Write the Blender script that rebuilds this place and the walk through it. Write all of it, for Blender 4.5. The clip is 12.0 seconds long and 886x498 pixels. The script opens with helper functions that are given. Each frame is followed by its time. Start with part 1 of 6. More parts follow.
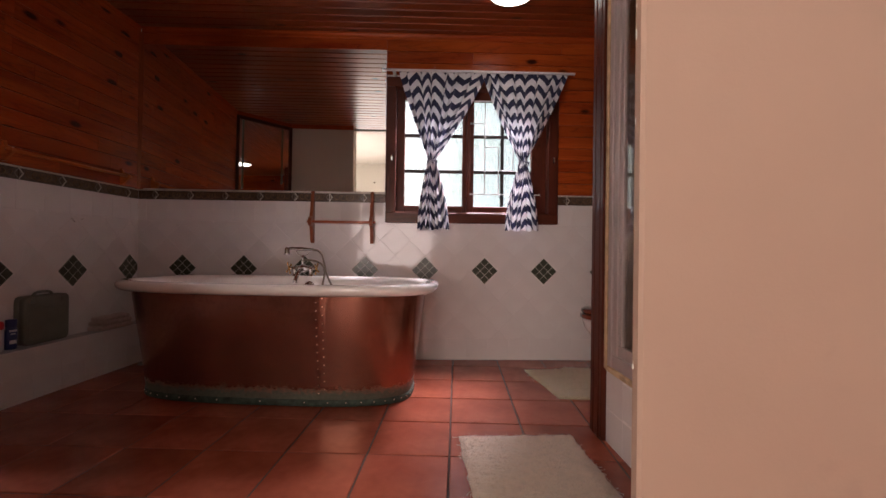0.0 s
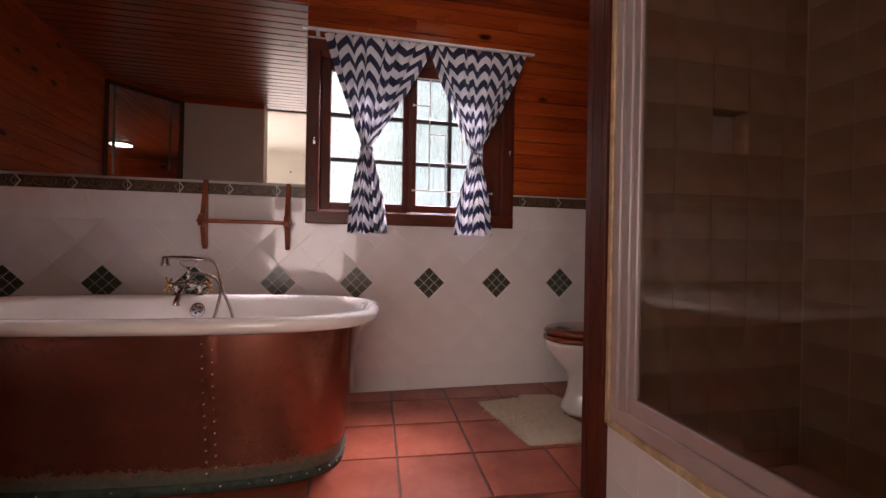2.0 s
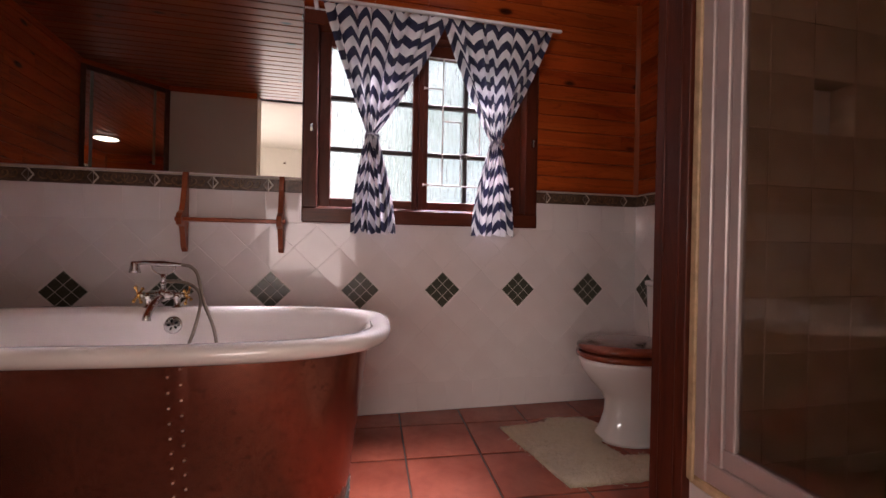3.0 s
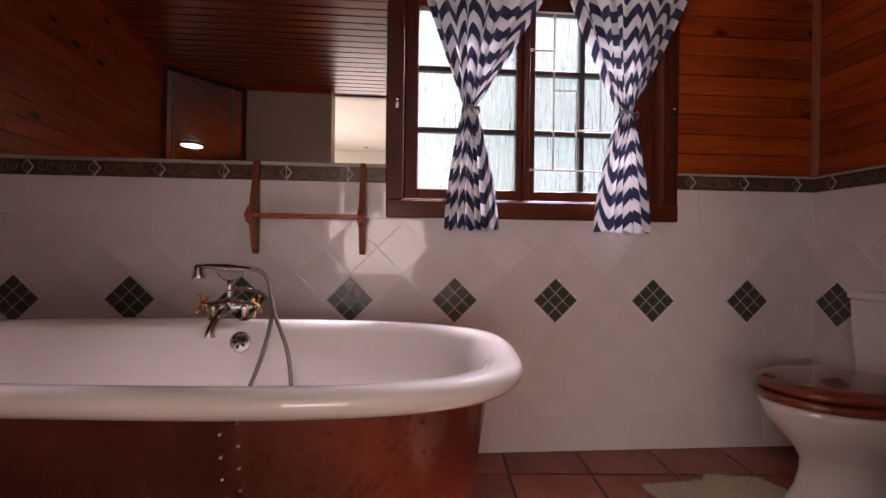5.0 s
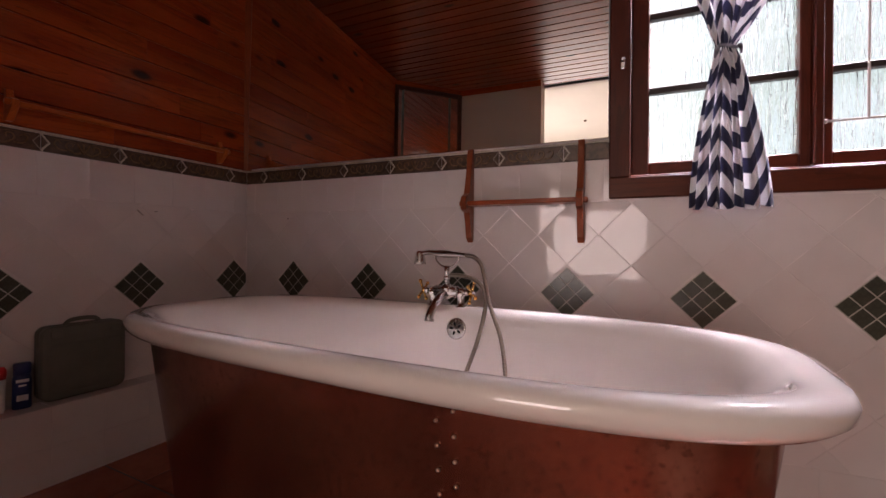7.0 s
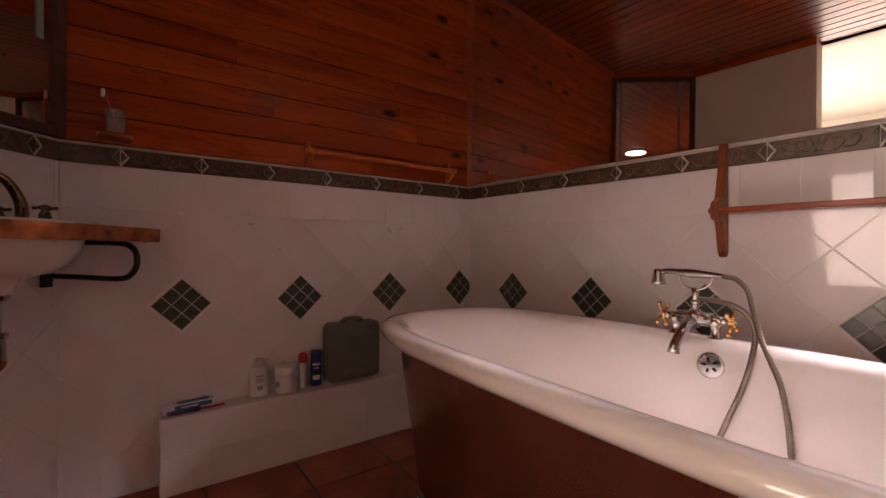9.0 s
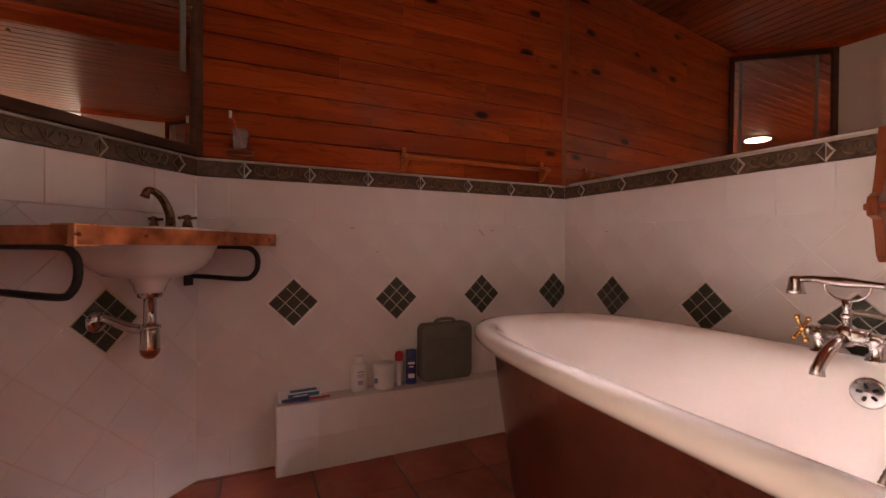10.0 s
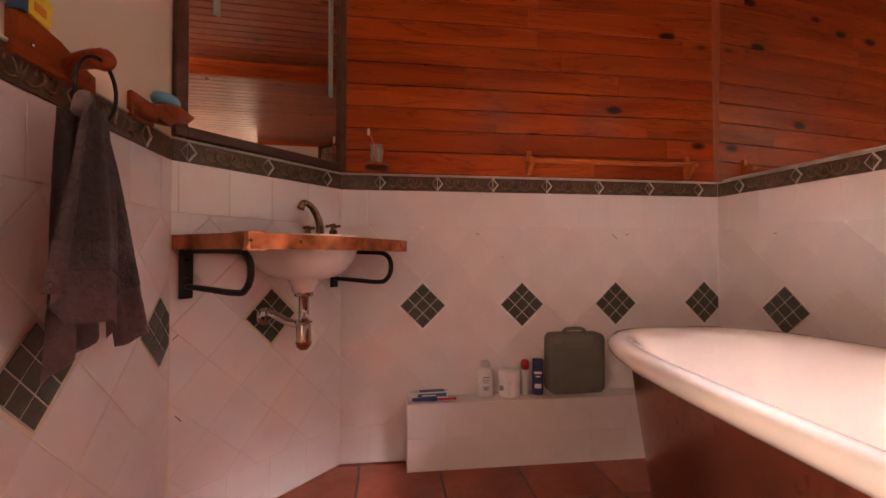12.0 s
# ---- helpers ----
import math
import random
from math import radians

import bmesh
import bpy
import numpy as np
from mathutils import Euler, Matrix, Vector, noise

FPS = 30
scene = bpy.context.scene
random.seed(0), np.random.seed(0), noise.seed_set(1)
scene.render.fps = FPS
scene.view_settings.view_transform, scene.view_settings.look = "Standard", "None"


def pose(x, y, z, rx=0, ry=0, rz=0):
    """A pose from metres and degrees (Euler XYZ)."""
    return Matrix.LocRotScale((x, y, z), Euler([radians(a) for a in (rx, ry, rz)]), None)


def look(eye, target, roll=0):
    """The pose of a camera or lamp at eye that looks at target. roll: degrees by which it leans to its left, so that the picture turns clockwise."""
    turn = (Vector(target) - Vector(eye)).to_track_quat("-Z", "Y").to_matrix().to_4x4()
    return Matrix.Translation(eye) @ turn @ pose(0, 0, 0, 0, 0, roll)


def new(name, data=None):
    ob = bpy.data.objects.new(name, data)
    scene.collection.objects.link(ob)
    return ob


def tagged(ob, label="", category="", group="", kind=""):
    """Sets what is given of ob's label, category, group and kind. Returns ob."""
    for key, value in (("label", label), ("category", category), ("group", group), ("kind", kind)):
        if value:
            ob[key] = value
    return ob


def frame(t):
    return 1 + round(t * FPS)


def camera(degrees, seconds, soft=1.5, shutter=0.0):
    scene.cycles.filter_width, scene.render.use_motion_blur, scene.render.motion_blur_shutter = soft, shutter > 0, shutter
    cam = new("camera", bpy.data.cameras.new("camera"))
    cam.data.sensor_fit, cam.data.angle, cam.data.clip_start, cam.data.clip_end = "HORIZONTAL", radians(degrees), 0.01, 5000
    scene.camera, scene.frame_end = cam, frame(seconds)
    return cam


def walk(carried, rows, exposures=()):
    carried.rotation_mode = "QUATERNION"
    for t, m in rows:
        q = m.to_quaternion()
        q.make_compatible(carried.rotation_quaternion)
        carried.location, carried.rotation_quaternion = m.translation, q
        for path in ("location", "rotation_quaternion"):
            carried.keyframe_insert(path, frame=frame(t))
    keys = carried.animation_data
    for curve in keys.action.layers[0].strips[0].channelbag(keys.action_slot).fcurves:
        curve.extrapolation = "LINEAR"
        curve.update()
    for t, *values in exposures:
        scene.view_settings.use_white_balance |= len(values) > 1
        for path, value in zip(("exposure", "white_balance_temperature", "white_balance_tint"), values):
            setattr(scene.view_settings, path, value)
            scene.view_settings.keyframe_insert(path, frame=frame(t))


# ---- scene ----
cam = camera(92.7, 12.0)
PATH = [
    (0, (0.051, 0.004, 0.850), (0.104, 2.003, 0.857), 0.7),
    (0.5, (0.002, 0.158, 0.901), (0.181, 2.150, 0.888), 0.8),
    (1, (-0.026, 0.285, 0.919), (0.245, 2.266, 0.902), 0.9),
    (1.5, (-0.029, 0.423, 0.910), (0.325, 2.391, 0.897), 0.9),
    (2, (-0.040, 0.582, 0.929), (0.388, 2.535, 0.920), 1),
    (2.5, (-0.062, 0.757, 0.943), (0.382, 2.707, 0.934), 1),
    (4.3, (-0.115, 1.282, 0.948), (0.238, 3.250, 0.915), 0.8),
    (4.5, (-0.135, 1.321, 0.926), (0.169, 3.298, 0.920), 0.8),
    (5, (-0.193, 1.402, 0.928), (-0.048, 3.397, 0.924), 0.7),
    (5.5, (-0.240, 1.469, 0.925), (-0.291, 3.468, 0.913), 0.6),
    (6, (-0.257, 1.529, 0.886), (-0.548, 3.508, 0.880), 0.6),
    (6.5, (-0.249, 1.564, 0.860), (-0.811, 3.483, 0.857), 0.5),
    (7, (-0.254, 1.562, 0.866), (-1.045, 3.399, 0.866), 0.5),
    (7.2, (-0.231, 1.587, 0.881), (-1.138, 3.369, 0.868), 0.5),
    (9, (-0.339, 1.566, 0.919), (-1.886, 2.834, 0.919), 0.3),
    (9.5, (-0.363, 1.541, 0.923), (-2.029, 2.648, 0.924), 0.2),
    (10, (-0.361, 1.560, 0.933), (-2.137, 2.479, 0.928), 0.2),
    (10.5, (-0.367, 1.570, 0.945), (-2.220, 2.322, 0.943), 0.1),
    (11, (-0.361, 1.581, 0.945), (-2.278, 2.151, 0.949), -0),
    (11.5, (-0.395, 1.568, 0.940), (-2.340, 2.035, 0.953), 0),
    (12, (-0.376, 1.569, 0.919), (-2.343, 1.931, 0.953), 0.1),
]
walk(cam, [(t, look(eye, target, roll)) for t, eye, target, roll in PATH],
     [(0, 0.55, 6200, 13), (1.2, 0.46, 6230, 15), (2.5, 0.44, 6200, 17), (5.0, 0.38, 6200, 18), (7.2, 0.5, 6300, 18), (9.0, 1.0, 6900, 19), (9.5, 1.22, 7050, 19), (10.5, 1.8, 7250, 19), (12, 2.35, 7300, 19)])

# ---- world, daylight and lamps ----
world = bpy.data.worlds.new("sky")
scene.world = world
world.use_nodes = True
wn = world.node_tree.nodes
sky = wn.new("ShaderNodeTexSky")
sky.sky_type, sky.sun_disc = "NISHITA", False
sky.sun_elevation, sky.sun_rotation = radians(50), radians(150)
world.node_tree.links.new(sky.outputs[0], wn["Background"].inputs[0])
wn["Background"].inputs[1].default_value = 0.10


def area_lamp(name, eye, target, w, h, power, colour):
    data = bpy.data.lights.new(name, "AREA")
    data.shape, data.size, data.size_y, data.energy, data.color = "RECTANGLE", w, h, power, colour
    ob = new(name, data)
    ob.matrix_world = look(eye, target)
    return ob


area_lamp("daylight_bathroom_window", (1.30, 4.0, 3.35), (-0.4, 2.7, 0.8), 1.7, 0.8, 980, (1.0, 0.89, 0.95))
area_lamp("daylight_bedroom_window", (-1.0, -3.15, 0.95), (-0.4, 0, 1.1), 1.6, 1.6, 38, (1.0, 0.82, 0.72))
# Added fill with no known window behind it; brightens bedroom, ceiling and upper boards.
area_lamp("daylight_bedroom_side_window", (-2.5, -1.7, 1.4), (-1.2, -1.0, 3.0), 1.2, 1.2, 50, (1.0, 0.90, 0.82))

# ---- materials ----


class Nodes:
    """A principled material, built link by link."""

    def __init__(self, name):
        self.mat = bpy.data.materials.new(name)
        self.mat.use_nodes = True
        self.tree = self.mat.node_tree
        self.out = self.tree.nodes["Principled BSDF"]
        self.coord = self.tree.nodes.new("ShaderNodeTexCoord").outputs["Object"]

    def node(self, kind, **ins):
        n = self.tree.nodes.new("ShaderNode" + kind)
        for k, v in ins.items():
            self.put(n.inputs[k.replace("_", " ")], v)
        return n

    def put(self, socket, value):
        if isinstance(value, bpy.types.NodeSocket):
            self.tree.links.new(value, socket)
        else:
            socket.default_value = value

    def set(self, **ins):
        for k, v in ins.items():
            self.put(self.out.inputs[k.replace("_", " ")], v)

    def scaled(self, vec, scale, shift=None):
        m = self.node("Mapping", Vector=vec, Scale=scale)
        if shift is not None:
            self.put(m.inputs["Location"], shift)
        return m.outputs[0]

    def noise(self, scale, detail=4, vec=None, distortion=0.0, rough=0.5):
        return self.node("TexNoise", Vector=vec or self.coord, Scale=scale, Detail=detail, Distortion=distortion, Roughness=rough).outputs["Fac"]

    def ramp(self, fac, *stops):
        n = self.node("ValToRGB", Fac=fac)
        el = n.color_ramp.elements
        while len(el) < len(stops):
            el.new(0.5)
        for e, (p, c) in zip(el, stops):
            e.position = p
            e.color = (*c, 1) if isinstance(c, tuple) else (c, c, c, 1)
        return n.outputs["Color"]

    def mix(self, fac, a, b, how="MIX"):
        n = self.tree.nodes.new("ShaderNodeMix")
        n.data_type, n.blend_type = "RGBA", how
        for s, v in ((n.inputs[0], fac), (n.inputs[6], a), (n.inputs[7], b)):
            self.put(s, (*v, 1) if isinstance(v, tuple) and len(v) == 3 else v)
        return n.outputs[2]

    def math(self, op, a, b=0.0, c=0.0):
        n = self.tree.nodes.new("ShaderNodeMath")
        n.operation = op
        for s, v in zip(n.inputs, (a, b, c)):
            self.put(s, v)
        return n.outputs[0]

    def bump(self, height, strength=0.3, distance=0.002, normal=None):
        n = self.node("Bump", Height=height, Strength=strength, Distance=distance)
        if normal:
            self.put(n.inputs["Normal"], normal)
        return n.outputs[0]

    def object_random(self):
        return self.tree.nodes.new("ShaderNodeObjectInfo").outputs["Random"]

    def island_random(self):
        return self.tree.nodes.new("ShaderNodeNewGeometry").outputs["Random Per Island"]


def plain(name, colour, rough=0.5, metal=0.0, var=0.15, scale=12, bump=0.1, coat=0.0, bump_scale=60, **more):
    n = Nodes(name)
    big = n.noise(scale, 3)
    fine = n.noise(bump_scale, 4)
    dark = tuple(c * (1 - var) for c in colour)
    light = tuple(min(1, c * (1 + var * 0.5)) for c in colour)
    n.set(Base_Color=n.mix(n.ramp(big, (0.3, 0.0), (0.7, 1.0)), dark, light), Metallic=metal, Coat_Weight=coat, Coat_Roughness=0.1,
          Roughness=n.math("MULTIPLY_ADD", fine, 0.15, rough - 0.07), Normal=n.bump(fine, bump, 0.001))
    n.set(**more)
    return n.mat


def wood(name, dark, mid, light, rough=0.3, coat=0.1, spec=0.22, island=False, knots=0.5, vary=0.5, axis="X", relief=0.16):
    """Varnished boards with the grain along the part's own axis, each board its own shade."""
    n = Nodes(name)
    rnd = n.island_random() if island else n.object_random()
    shift = n.node("CombineXYZ", X=n.math("MULTIPLY", rnd, 37.0), Y=n.math("MULTIPLY", rnd, 19.0), Z=n.math("MULTIPLY", rnd, 53.0)).outputs[0]
    vec = n.node("VectorMath", **{}).outputs[0]
    vm = vec.node
    n.put(vm.inputs[0], n.coord)
    n.put(vm.inputs[1], shift)
    s = {"X": (0.9, 9, 9), "Z": (9, 9, 0.9), "Y": (9, 0.9, 9)}[axis]
    long = n.scaled(vec, s)
    wob = n.noise(1.1, 3, long, 0.6, 0.5)
    rings = n.math("FRACT", n.math("MULTIPLY", wob, 8.0))
    fine = n.noise(14, 3, n.scaled(vec, tuple(v * 2 for v in s)))
    body = n.mix(n.ramp(wob, (0.3, 0.0), (0.72, 1.0)), mid, light)
    body = n.mix(n.math("MULTIPLY", n.ramp(rings, (0.0, 1.0), (0.25, 0.1), (1.0, 0.0)), 0.42), body, dark)
    body = n.mix(n.math("MULTIPLY", n.ramp(fine, (0.45, 0.0), (0.75, 1.0)), 0.22), body, dark)
    vo = n.node("TexVoronoi", Vector=n.scaled(vec, {"X": (1, 2.2, 2.2), "Z": (2.2, 2.2, 1), "Y": (2.2, 1, 2.2)}[axis]), Scale=2.6, Randomness=1.0)
    knot = n.ramp(vo.outputs["Distance"], (0.0, 1.0), (0.08, 0.9), (0.14, 0.0))
    halo = n.ramp(vo.outputs["Distance"], (0.05, 1.0), (0.22, 0.0))
    body = n.mix(n.math("MULTIPLY", halo, 0.5 * knots), body, mid)
    body = n.mix(n.math("MULTIPLY", knot, knots), body, tuple(c * 0.18 for c in dark))
    tone = n.math("MULTIPLY_ADD", rnd, vary, 1 - vary * 0.5)
    body = n.mix(1.0, body, n.node("CombineColor", Red=tone, Green=tone, Blue=tone).outputs[0], "MULTIPLY")
    n.set(Base_Color=body, Roughness=n.math("MULTIPLY_ADD", fine, 0.2, rough - 0.08), Coat_Weight=coat, Coat_Roughness=0.12, Specular_IOR_Level=spec,
          Normal=n.bump(n.math("ADD", fine, rings), relief, 0.001))
    return n.mat


M = {}
M["pine"] = wood("varnished_pine", (0.075, 0.009, 0.003), (0.27, 0.036, 0.007), (0.46, 0.090, 0.014), rough=0.28, coat=0.05, spec=0.16, knots=1.0, vary=0.28)
M["ceiling"] = wood("ceiling_pine", (0.085, 0.012, 0.004), (0.21, 0.034, 0.008), (0.31, 0.065, 0.014), rough=0.30, coat=0.18, spec=0.42, knots=0.9, island=True, vary=0.35, relief=0.02)
M["darkwood"] = wood("dark_hardwood", (0.035, 0.007, 0.003), (0.088, 0.016, 0.006), (0.13, 0.027, 0.009), rough=0.42, coat=0.12, knots=0.15, vary=0.15)
M["darkwood_up"] = wood("dark_hardwood_upright", (0.03, 0.006, 0.003), (0.072, 0.013, 0.006), (0.11, 0.022, 0.009), rough=0.42, coat=0.12, knots=0.1, vary=0.15, axis="Z")
M["shelfwood"] = wood("oiled_red_wood", (0.09, 0.015, 0.005), (0.24, 0.045, 0.012), (0.34, 0.075, 0.020), knots=0.1, vary=0.15)
M["railwood"] = wood("orange_varnished_pine", (0.22, 0.04, 0.010), (0.46, 0.10, 0.020), (0.60, 0.16, 0.035), knots=0.1, vary=0.1)
M["seatwood"] = wood("mahogany_seat", (0.06, 0.012, 0.006), (0.18, 0.04, 0.018), (0.25, 0.06, 0.028), rough=0.2, coat=0.8, knots=0.05, vary=0.1)
M["batten"] = wood("mirror_batten", (0.03, 0.012, 0.008), (0.075, 0.03, 0.018), (0.11, 0.05, 0.03), knots=0.1, rough=0.5, coat=0.1, axis="Z")


def tile_white():
    n = Nodes("glazed_white_tile")
    rnd = n.object_random()
    big = n.noise(5, 3)
    spot = n.noise(34, 5)
    geo = n.tree.nodes.new("ShaderNodeNewGeometry").outputs["Normal"]
    lean = n.node("CombineXYZ", X=n.math("MULTIPLY_ADD", rnd, 0.05, -0.025), Y=n.math("MULTIPLY_ADD", n.math("FRACT", n.math("MULTIPLY", rnd, 17.3)), 0.02, -0.01),
                  Z=n.math("MULTIPLY_ADD", n.math("FRACT", n.math("MULTIPLY", rnd, 7.7)), 0.05, -0.025)).outputs[0]
    lay = n.node("VectorMath")
    n.put(lay.inputs[0], geo)
    n.put(lay.inputs[1], lean)
    unit = n.node("VectorMath")
    unit.operation = "NORMALIZE"
    n.put(unit.inputs[0], lay.outputs[0])
    col = n.mix(n.ramp(big, (0.3, 0.0), (0.75, 1.0)), (0.77, 0.705, 0.69), (0.82, 0.765, 0.75))
    tone = n.math("MULTIPLY_ADD", rnd, 0.03, 0.97)
    col = n.mix(1.0, col, n.node("CombineColor", Red=tone, Green=tone, Blue=tone).outputs[0], "MULTIPLY")
    col = n.mix(n.math("MULTIPLY", n.ramp(spot, (0.70, 0.0), (0.78, 1.0)), 0.35), col, (0.5, 0.42, 0.36))
    n.set(Base_Color=col, Roughness=n.math("MULTIPLY_ADD", spot, 0.03, 0.03), Normal=n.bump(big, 0.025, 0.003, unit.outputs[0]))
    return n.mat


def tile_mosaic():
    n = Nodes("glazed_green_mosaic")
    f = n.noise(40, 4)
    g = n.noise(160, 2)
    col = n.mix(f, (0.048, 0.049, 0.036), (0.090, 0.092, 0.068))
    col = n.mix(n.math("MULTIPLY", n.ramp(g, (0.55, 0.0), (0.7, 1.0)), 0.4), col, (0.10, 0.11, 0.085))
    n.set(Base_Color=col, Roughness=0.22, Normal=n.bump(g, 0.1, 0.001))
    return n.mat


def tile_terracotta():
    n = Nodes("glazed_terracotta_tile")
    rnd = n.object_random()
    big = n.noise(3.5, 4)
    mid = n.noise(22, 5)
    g = n.noise(120, 3)
    col = n.mix(n.ramp(big, (0.3, 0.0), (0.7, 1.0)), (0.25, 0.052, 0.028), (0.40, 0.105, 0.058))
    col = n.mix(n.math("MULTIPLY", n.ramp(mid, (0.3, 0.0), (0.8, 1.0)), 0.4), col, (0.20, 0.04, 0.022))
    tone = n.math("MULTIPLY_ADD", rnd, 0.3, 0.84)
    col = n.mix(1.0, col, n.node("CombineColor", Red=tone, Green=tone, Blue=tone).outputs[0], "MULTIPLY")
    n.set(Base_Color=col, Roughness=n.math("MULTIPLY_ADD", mid, 0.12, 0.17), Normal=n.bump(n.math("ADD", big, n.math("MULTIPLY", g, 0.15)), 0.12, 0.003))
    return n.mat


def copper_tub():
    n = Nodes("aged_copper")
    big = n.noise(3, 4)
    spot = n.noise(38, 6, rough=0.75)
    speck = n.noise(75, 4, rough=0.7)
    z = n.node("SeparateXYZ", Vector=n.coord).outputs["Z"]
    col = n.mix(n.ramp(big, (0.3, 0.0), (0.7, 1.0)), (0.25, 0.092, 0.060), (0.41, 0.165, 0.105))
    col = n.mix(n.math("MULTIPLY", n.ramp(spot, (0.50, 0.0), (0.66, 1.0)), 0.4), col, (0.19, 0.052, 0.030))
    col = n.mix(n.math("MULTIPLY", n.ramp(speck, (0.56, 0.0), (0.62, 1.0)), 0.6), col, (0.11, 0.03, 0.018))
    edge = n.ramp(n.math("MULTIPLY_ADD", spot, -0.12, n.math("ADD", z, 0.02)), (0.03, 1.0), (0.065, 0.0))
    green = n.mix(n.noise(60, 5), (0.04, 0.06, 0.04), (0.13, 0.16, 0.12))
    col = n.mix(n.math("MULTIPLY", edge, 0.9), col, green)
    rough = n.math("ADD", n.math("MULTIPLY_ADD", speck, 0.14, 0.15), n.math("MULTIPLY", edge, 0.35))
    n.set(Base_Color=col, Metallic=n.math("MULTIPLY_ADD", edge, -0.6, 0.80), Roughness=rough, Normal=n.bump(n.math("ADD", big, n.math("MULTIPLY", speck, 0.18)), 0.09, 0.003))
    return n.mat


def painted_plaster(name, colour):
    n = Nodes(name)
    big = n.noise(2.2, 4)
    fine = n.noise(70, 5, rough=0.65)
    col = n.mix(n.ramp(big, (0.25, 0.0), (0.75, 1.0)), tuple(c * 0.93 for c in colour), colour)
    col = n.mix(n.math("MULTIPLY", n.ramp(n.noise(9, 6), (0.68, 0.0), (0.76, 1.0)), 0.2), col, tuple(c * 0.72 for c in colour))
    n.set(Base_Color=col, Roughness=0.55, Normal=n.bump(n.math("ADD", fine, big), 0.25, 0.002))
    return n.mat


def chevron():
    """Navy and white zigzag cotton; the pattern follows the cloth's own unrolled measure, kept as its UV map in metres."""
    n = Nodes("chevron_cotton")
    uv = n.tree.nodes.new("ShaderNodeTexCoord").outputs["UV"]
    sep = n.node("SeparateXYZ", Vector=uv)
    x, y = sep.outputs["X"], sep.outputs["Y"]
    zig = n.math("PINGPONG", x, 0.068)
    s = n.math("FRACT", n.math("DIVIDE", n.math("ADD", y, n.math("MULTIPLY", zig, 0.92)), 0.102))
    band = n.ramp(s, (0.485, 0.0), (0.515, 1.0))
    weave = n.noise(420, 2)
    col = n.mix(band, (0.014, 0.016, 0.055), (0.80, 0.78, 0.79))
    col = n.mix(n.math("MULTIPLY", weave, 0.06), col, (0.4, 0.38, 0.42))
    n.set(Base_Color=col, Roughness=0.85, Sheen_Weight=0.1, Normal=n.bump(weave, 0.2, 0.001))
    thin = n.node("BsdfTranslucent", Color=col)
    mixed = n.node("MixShader", Fac=0.26)
    n.put(mixed.inputs[1], n.out.outputs[0])
    n.put(mixed.inputs[2], thin.outputs[0])
    n.put(n.tree.nodes["Material Output"].inputs["Surface"], mixed.outputs[0])
    return n.mat


def obscure_glass():
    n = Nodes("obscure_glass")
    run = n.noise(30, 3, n.scaled(n.coord, (2.2, 1.0, 0.24)), 0.8)
    n.set(Base_Color=(0.97, 1.0, 0.99, 1), Roughness=0.22, Transmission_Weight=1.0, IOR=1.45, Normal=n.bump(run, 1.0, 0.012))
    return n.mat


def clear_glass(name, tint, ior=1.45):
    n = Nodes(name)
    n.set(Base_Color=(*tint, 1), Roughness=0.03, Transmission_Weight=1.0, IOR=ior)
    return n.mat


def glow(name, colour, strength):
    n = Nodes(name)
    n.set(Base_Color=(0.8, 0.8, 0.8, 1), Emission_Color=(*colour, 1), Emission_Strength=strength)
    return n.mat


def garden():
    n = Nodes("garden_and_sky")
    a = n.noise(1.1, 3)
    b = n.noise(4, 5)
    z = n.node("SeparateXYZ", Vector=n.coord).outputs["Z"]
    col = n.mix(n.ramp(n.math("ADD", a, n.math("MULTIPLY", b, 0.3)), (0.5, 0.0), (0.8, 1.0)), (0.30, 0.37, 0.24), (0.66, 0.75, 0.80))
    x = n.node("SeparateXYZ", Vector=n.coord).outputs["X"]
    col = n.mix(n.ramp(n.math("ADD", n.math("MULTIPLY", x, 0.25), 0.5), (0.18, 0.0), (0.30, 1.0), (0.42, 1.0), (0.62, 0.0)), col, (1.15, 1.15, 1.08))
    n.set(Base_Color=(0, 0, 0, 1), Roughness=1.0, Emission_Color=col, Emission_Strength=1.0)
    return n.mat


def listello():
    n = Nodes("relief_border_glaze")
    f = n.noise(50, 5)
    col = n.mix(n.ramp(f, (0.35, 0.0), (0.7, 1.0)), (0.05, 0.026, 0.014), (0.125, 0.07, 0.04))
    n.set(Base_Color=col, Roughness=0.34, Normal=n.bump(n.noise(120, 3), 0.3, 0.002))
    return n.mat


def fluffy(name, colour, sheen=0.4):
    n = Nodes(name)
    f = n.noise(160, 4, rough=0.7)
    b = n.noise(12, 4)
    nub = n.noise(48, 3, rough=0.6)
    col = n.mix(f, tuple(c * 0.7 for c in colour), colour)
    col = n.mix(n.math("MULTIPLY", n.ramp(nub, (0.35, 1.0), (0.55, 0.0)), 0.35), col, tuple(c * 0.55 for c in colour))
    col = n.mix(n.math("MULTIPLY", n.ramp(b, (0.45, 0.0), (0.7, 1.0)), 0.3), col, tuple(c * 0.75 for c in colour))
    n.set(Base_Color=col, Roughness=0.95, Sheen_Weight=sheen, Normal=n.bump(n.math("ADD", f, n.math("MULTIPLY", nub, 1.6)), 0.9, 0.008))
    return n.mat


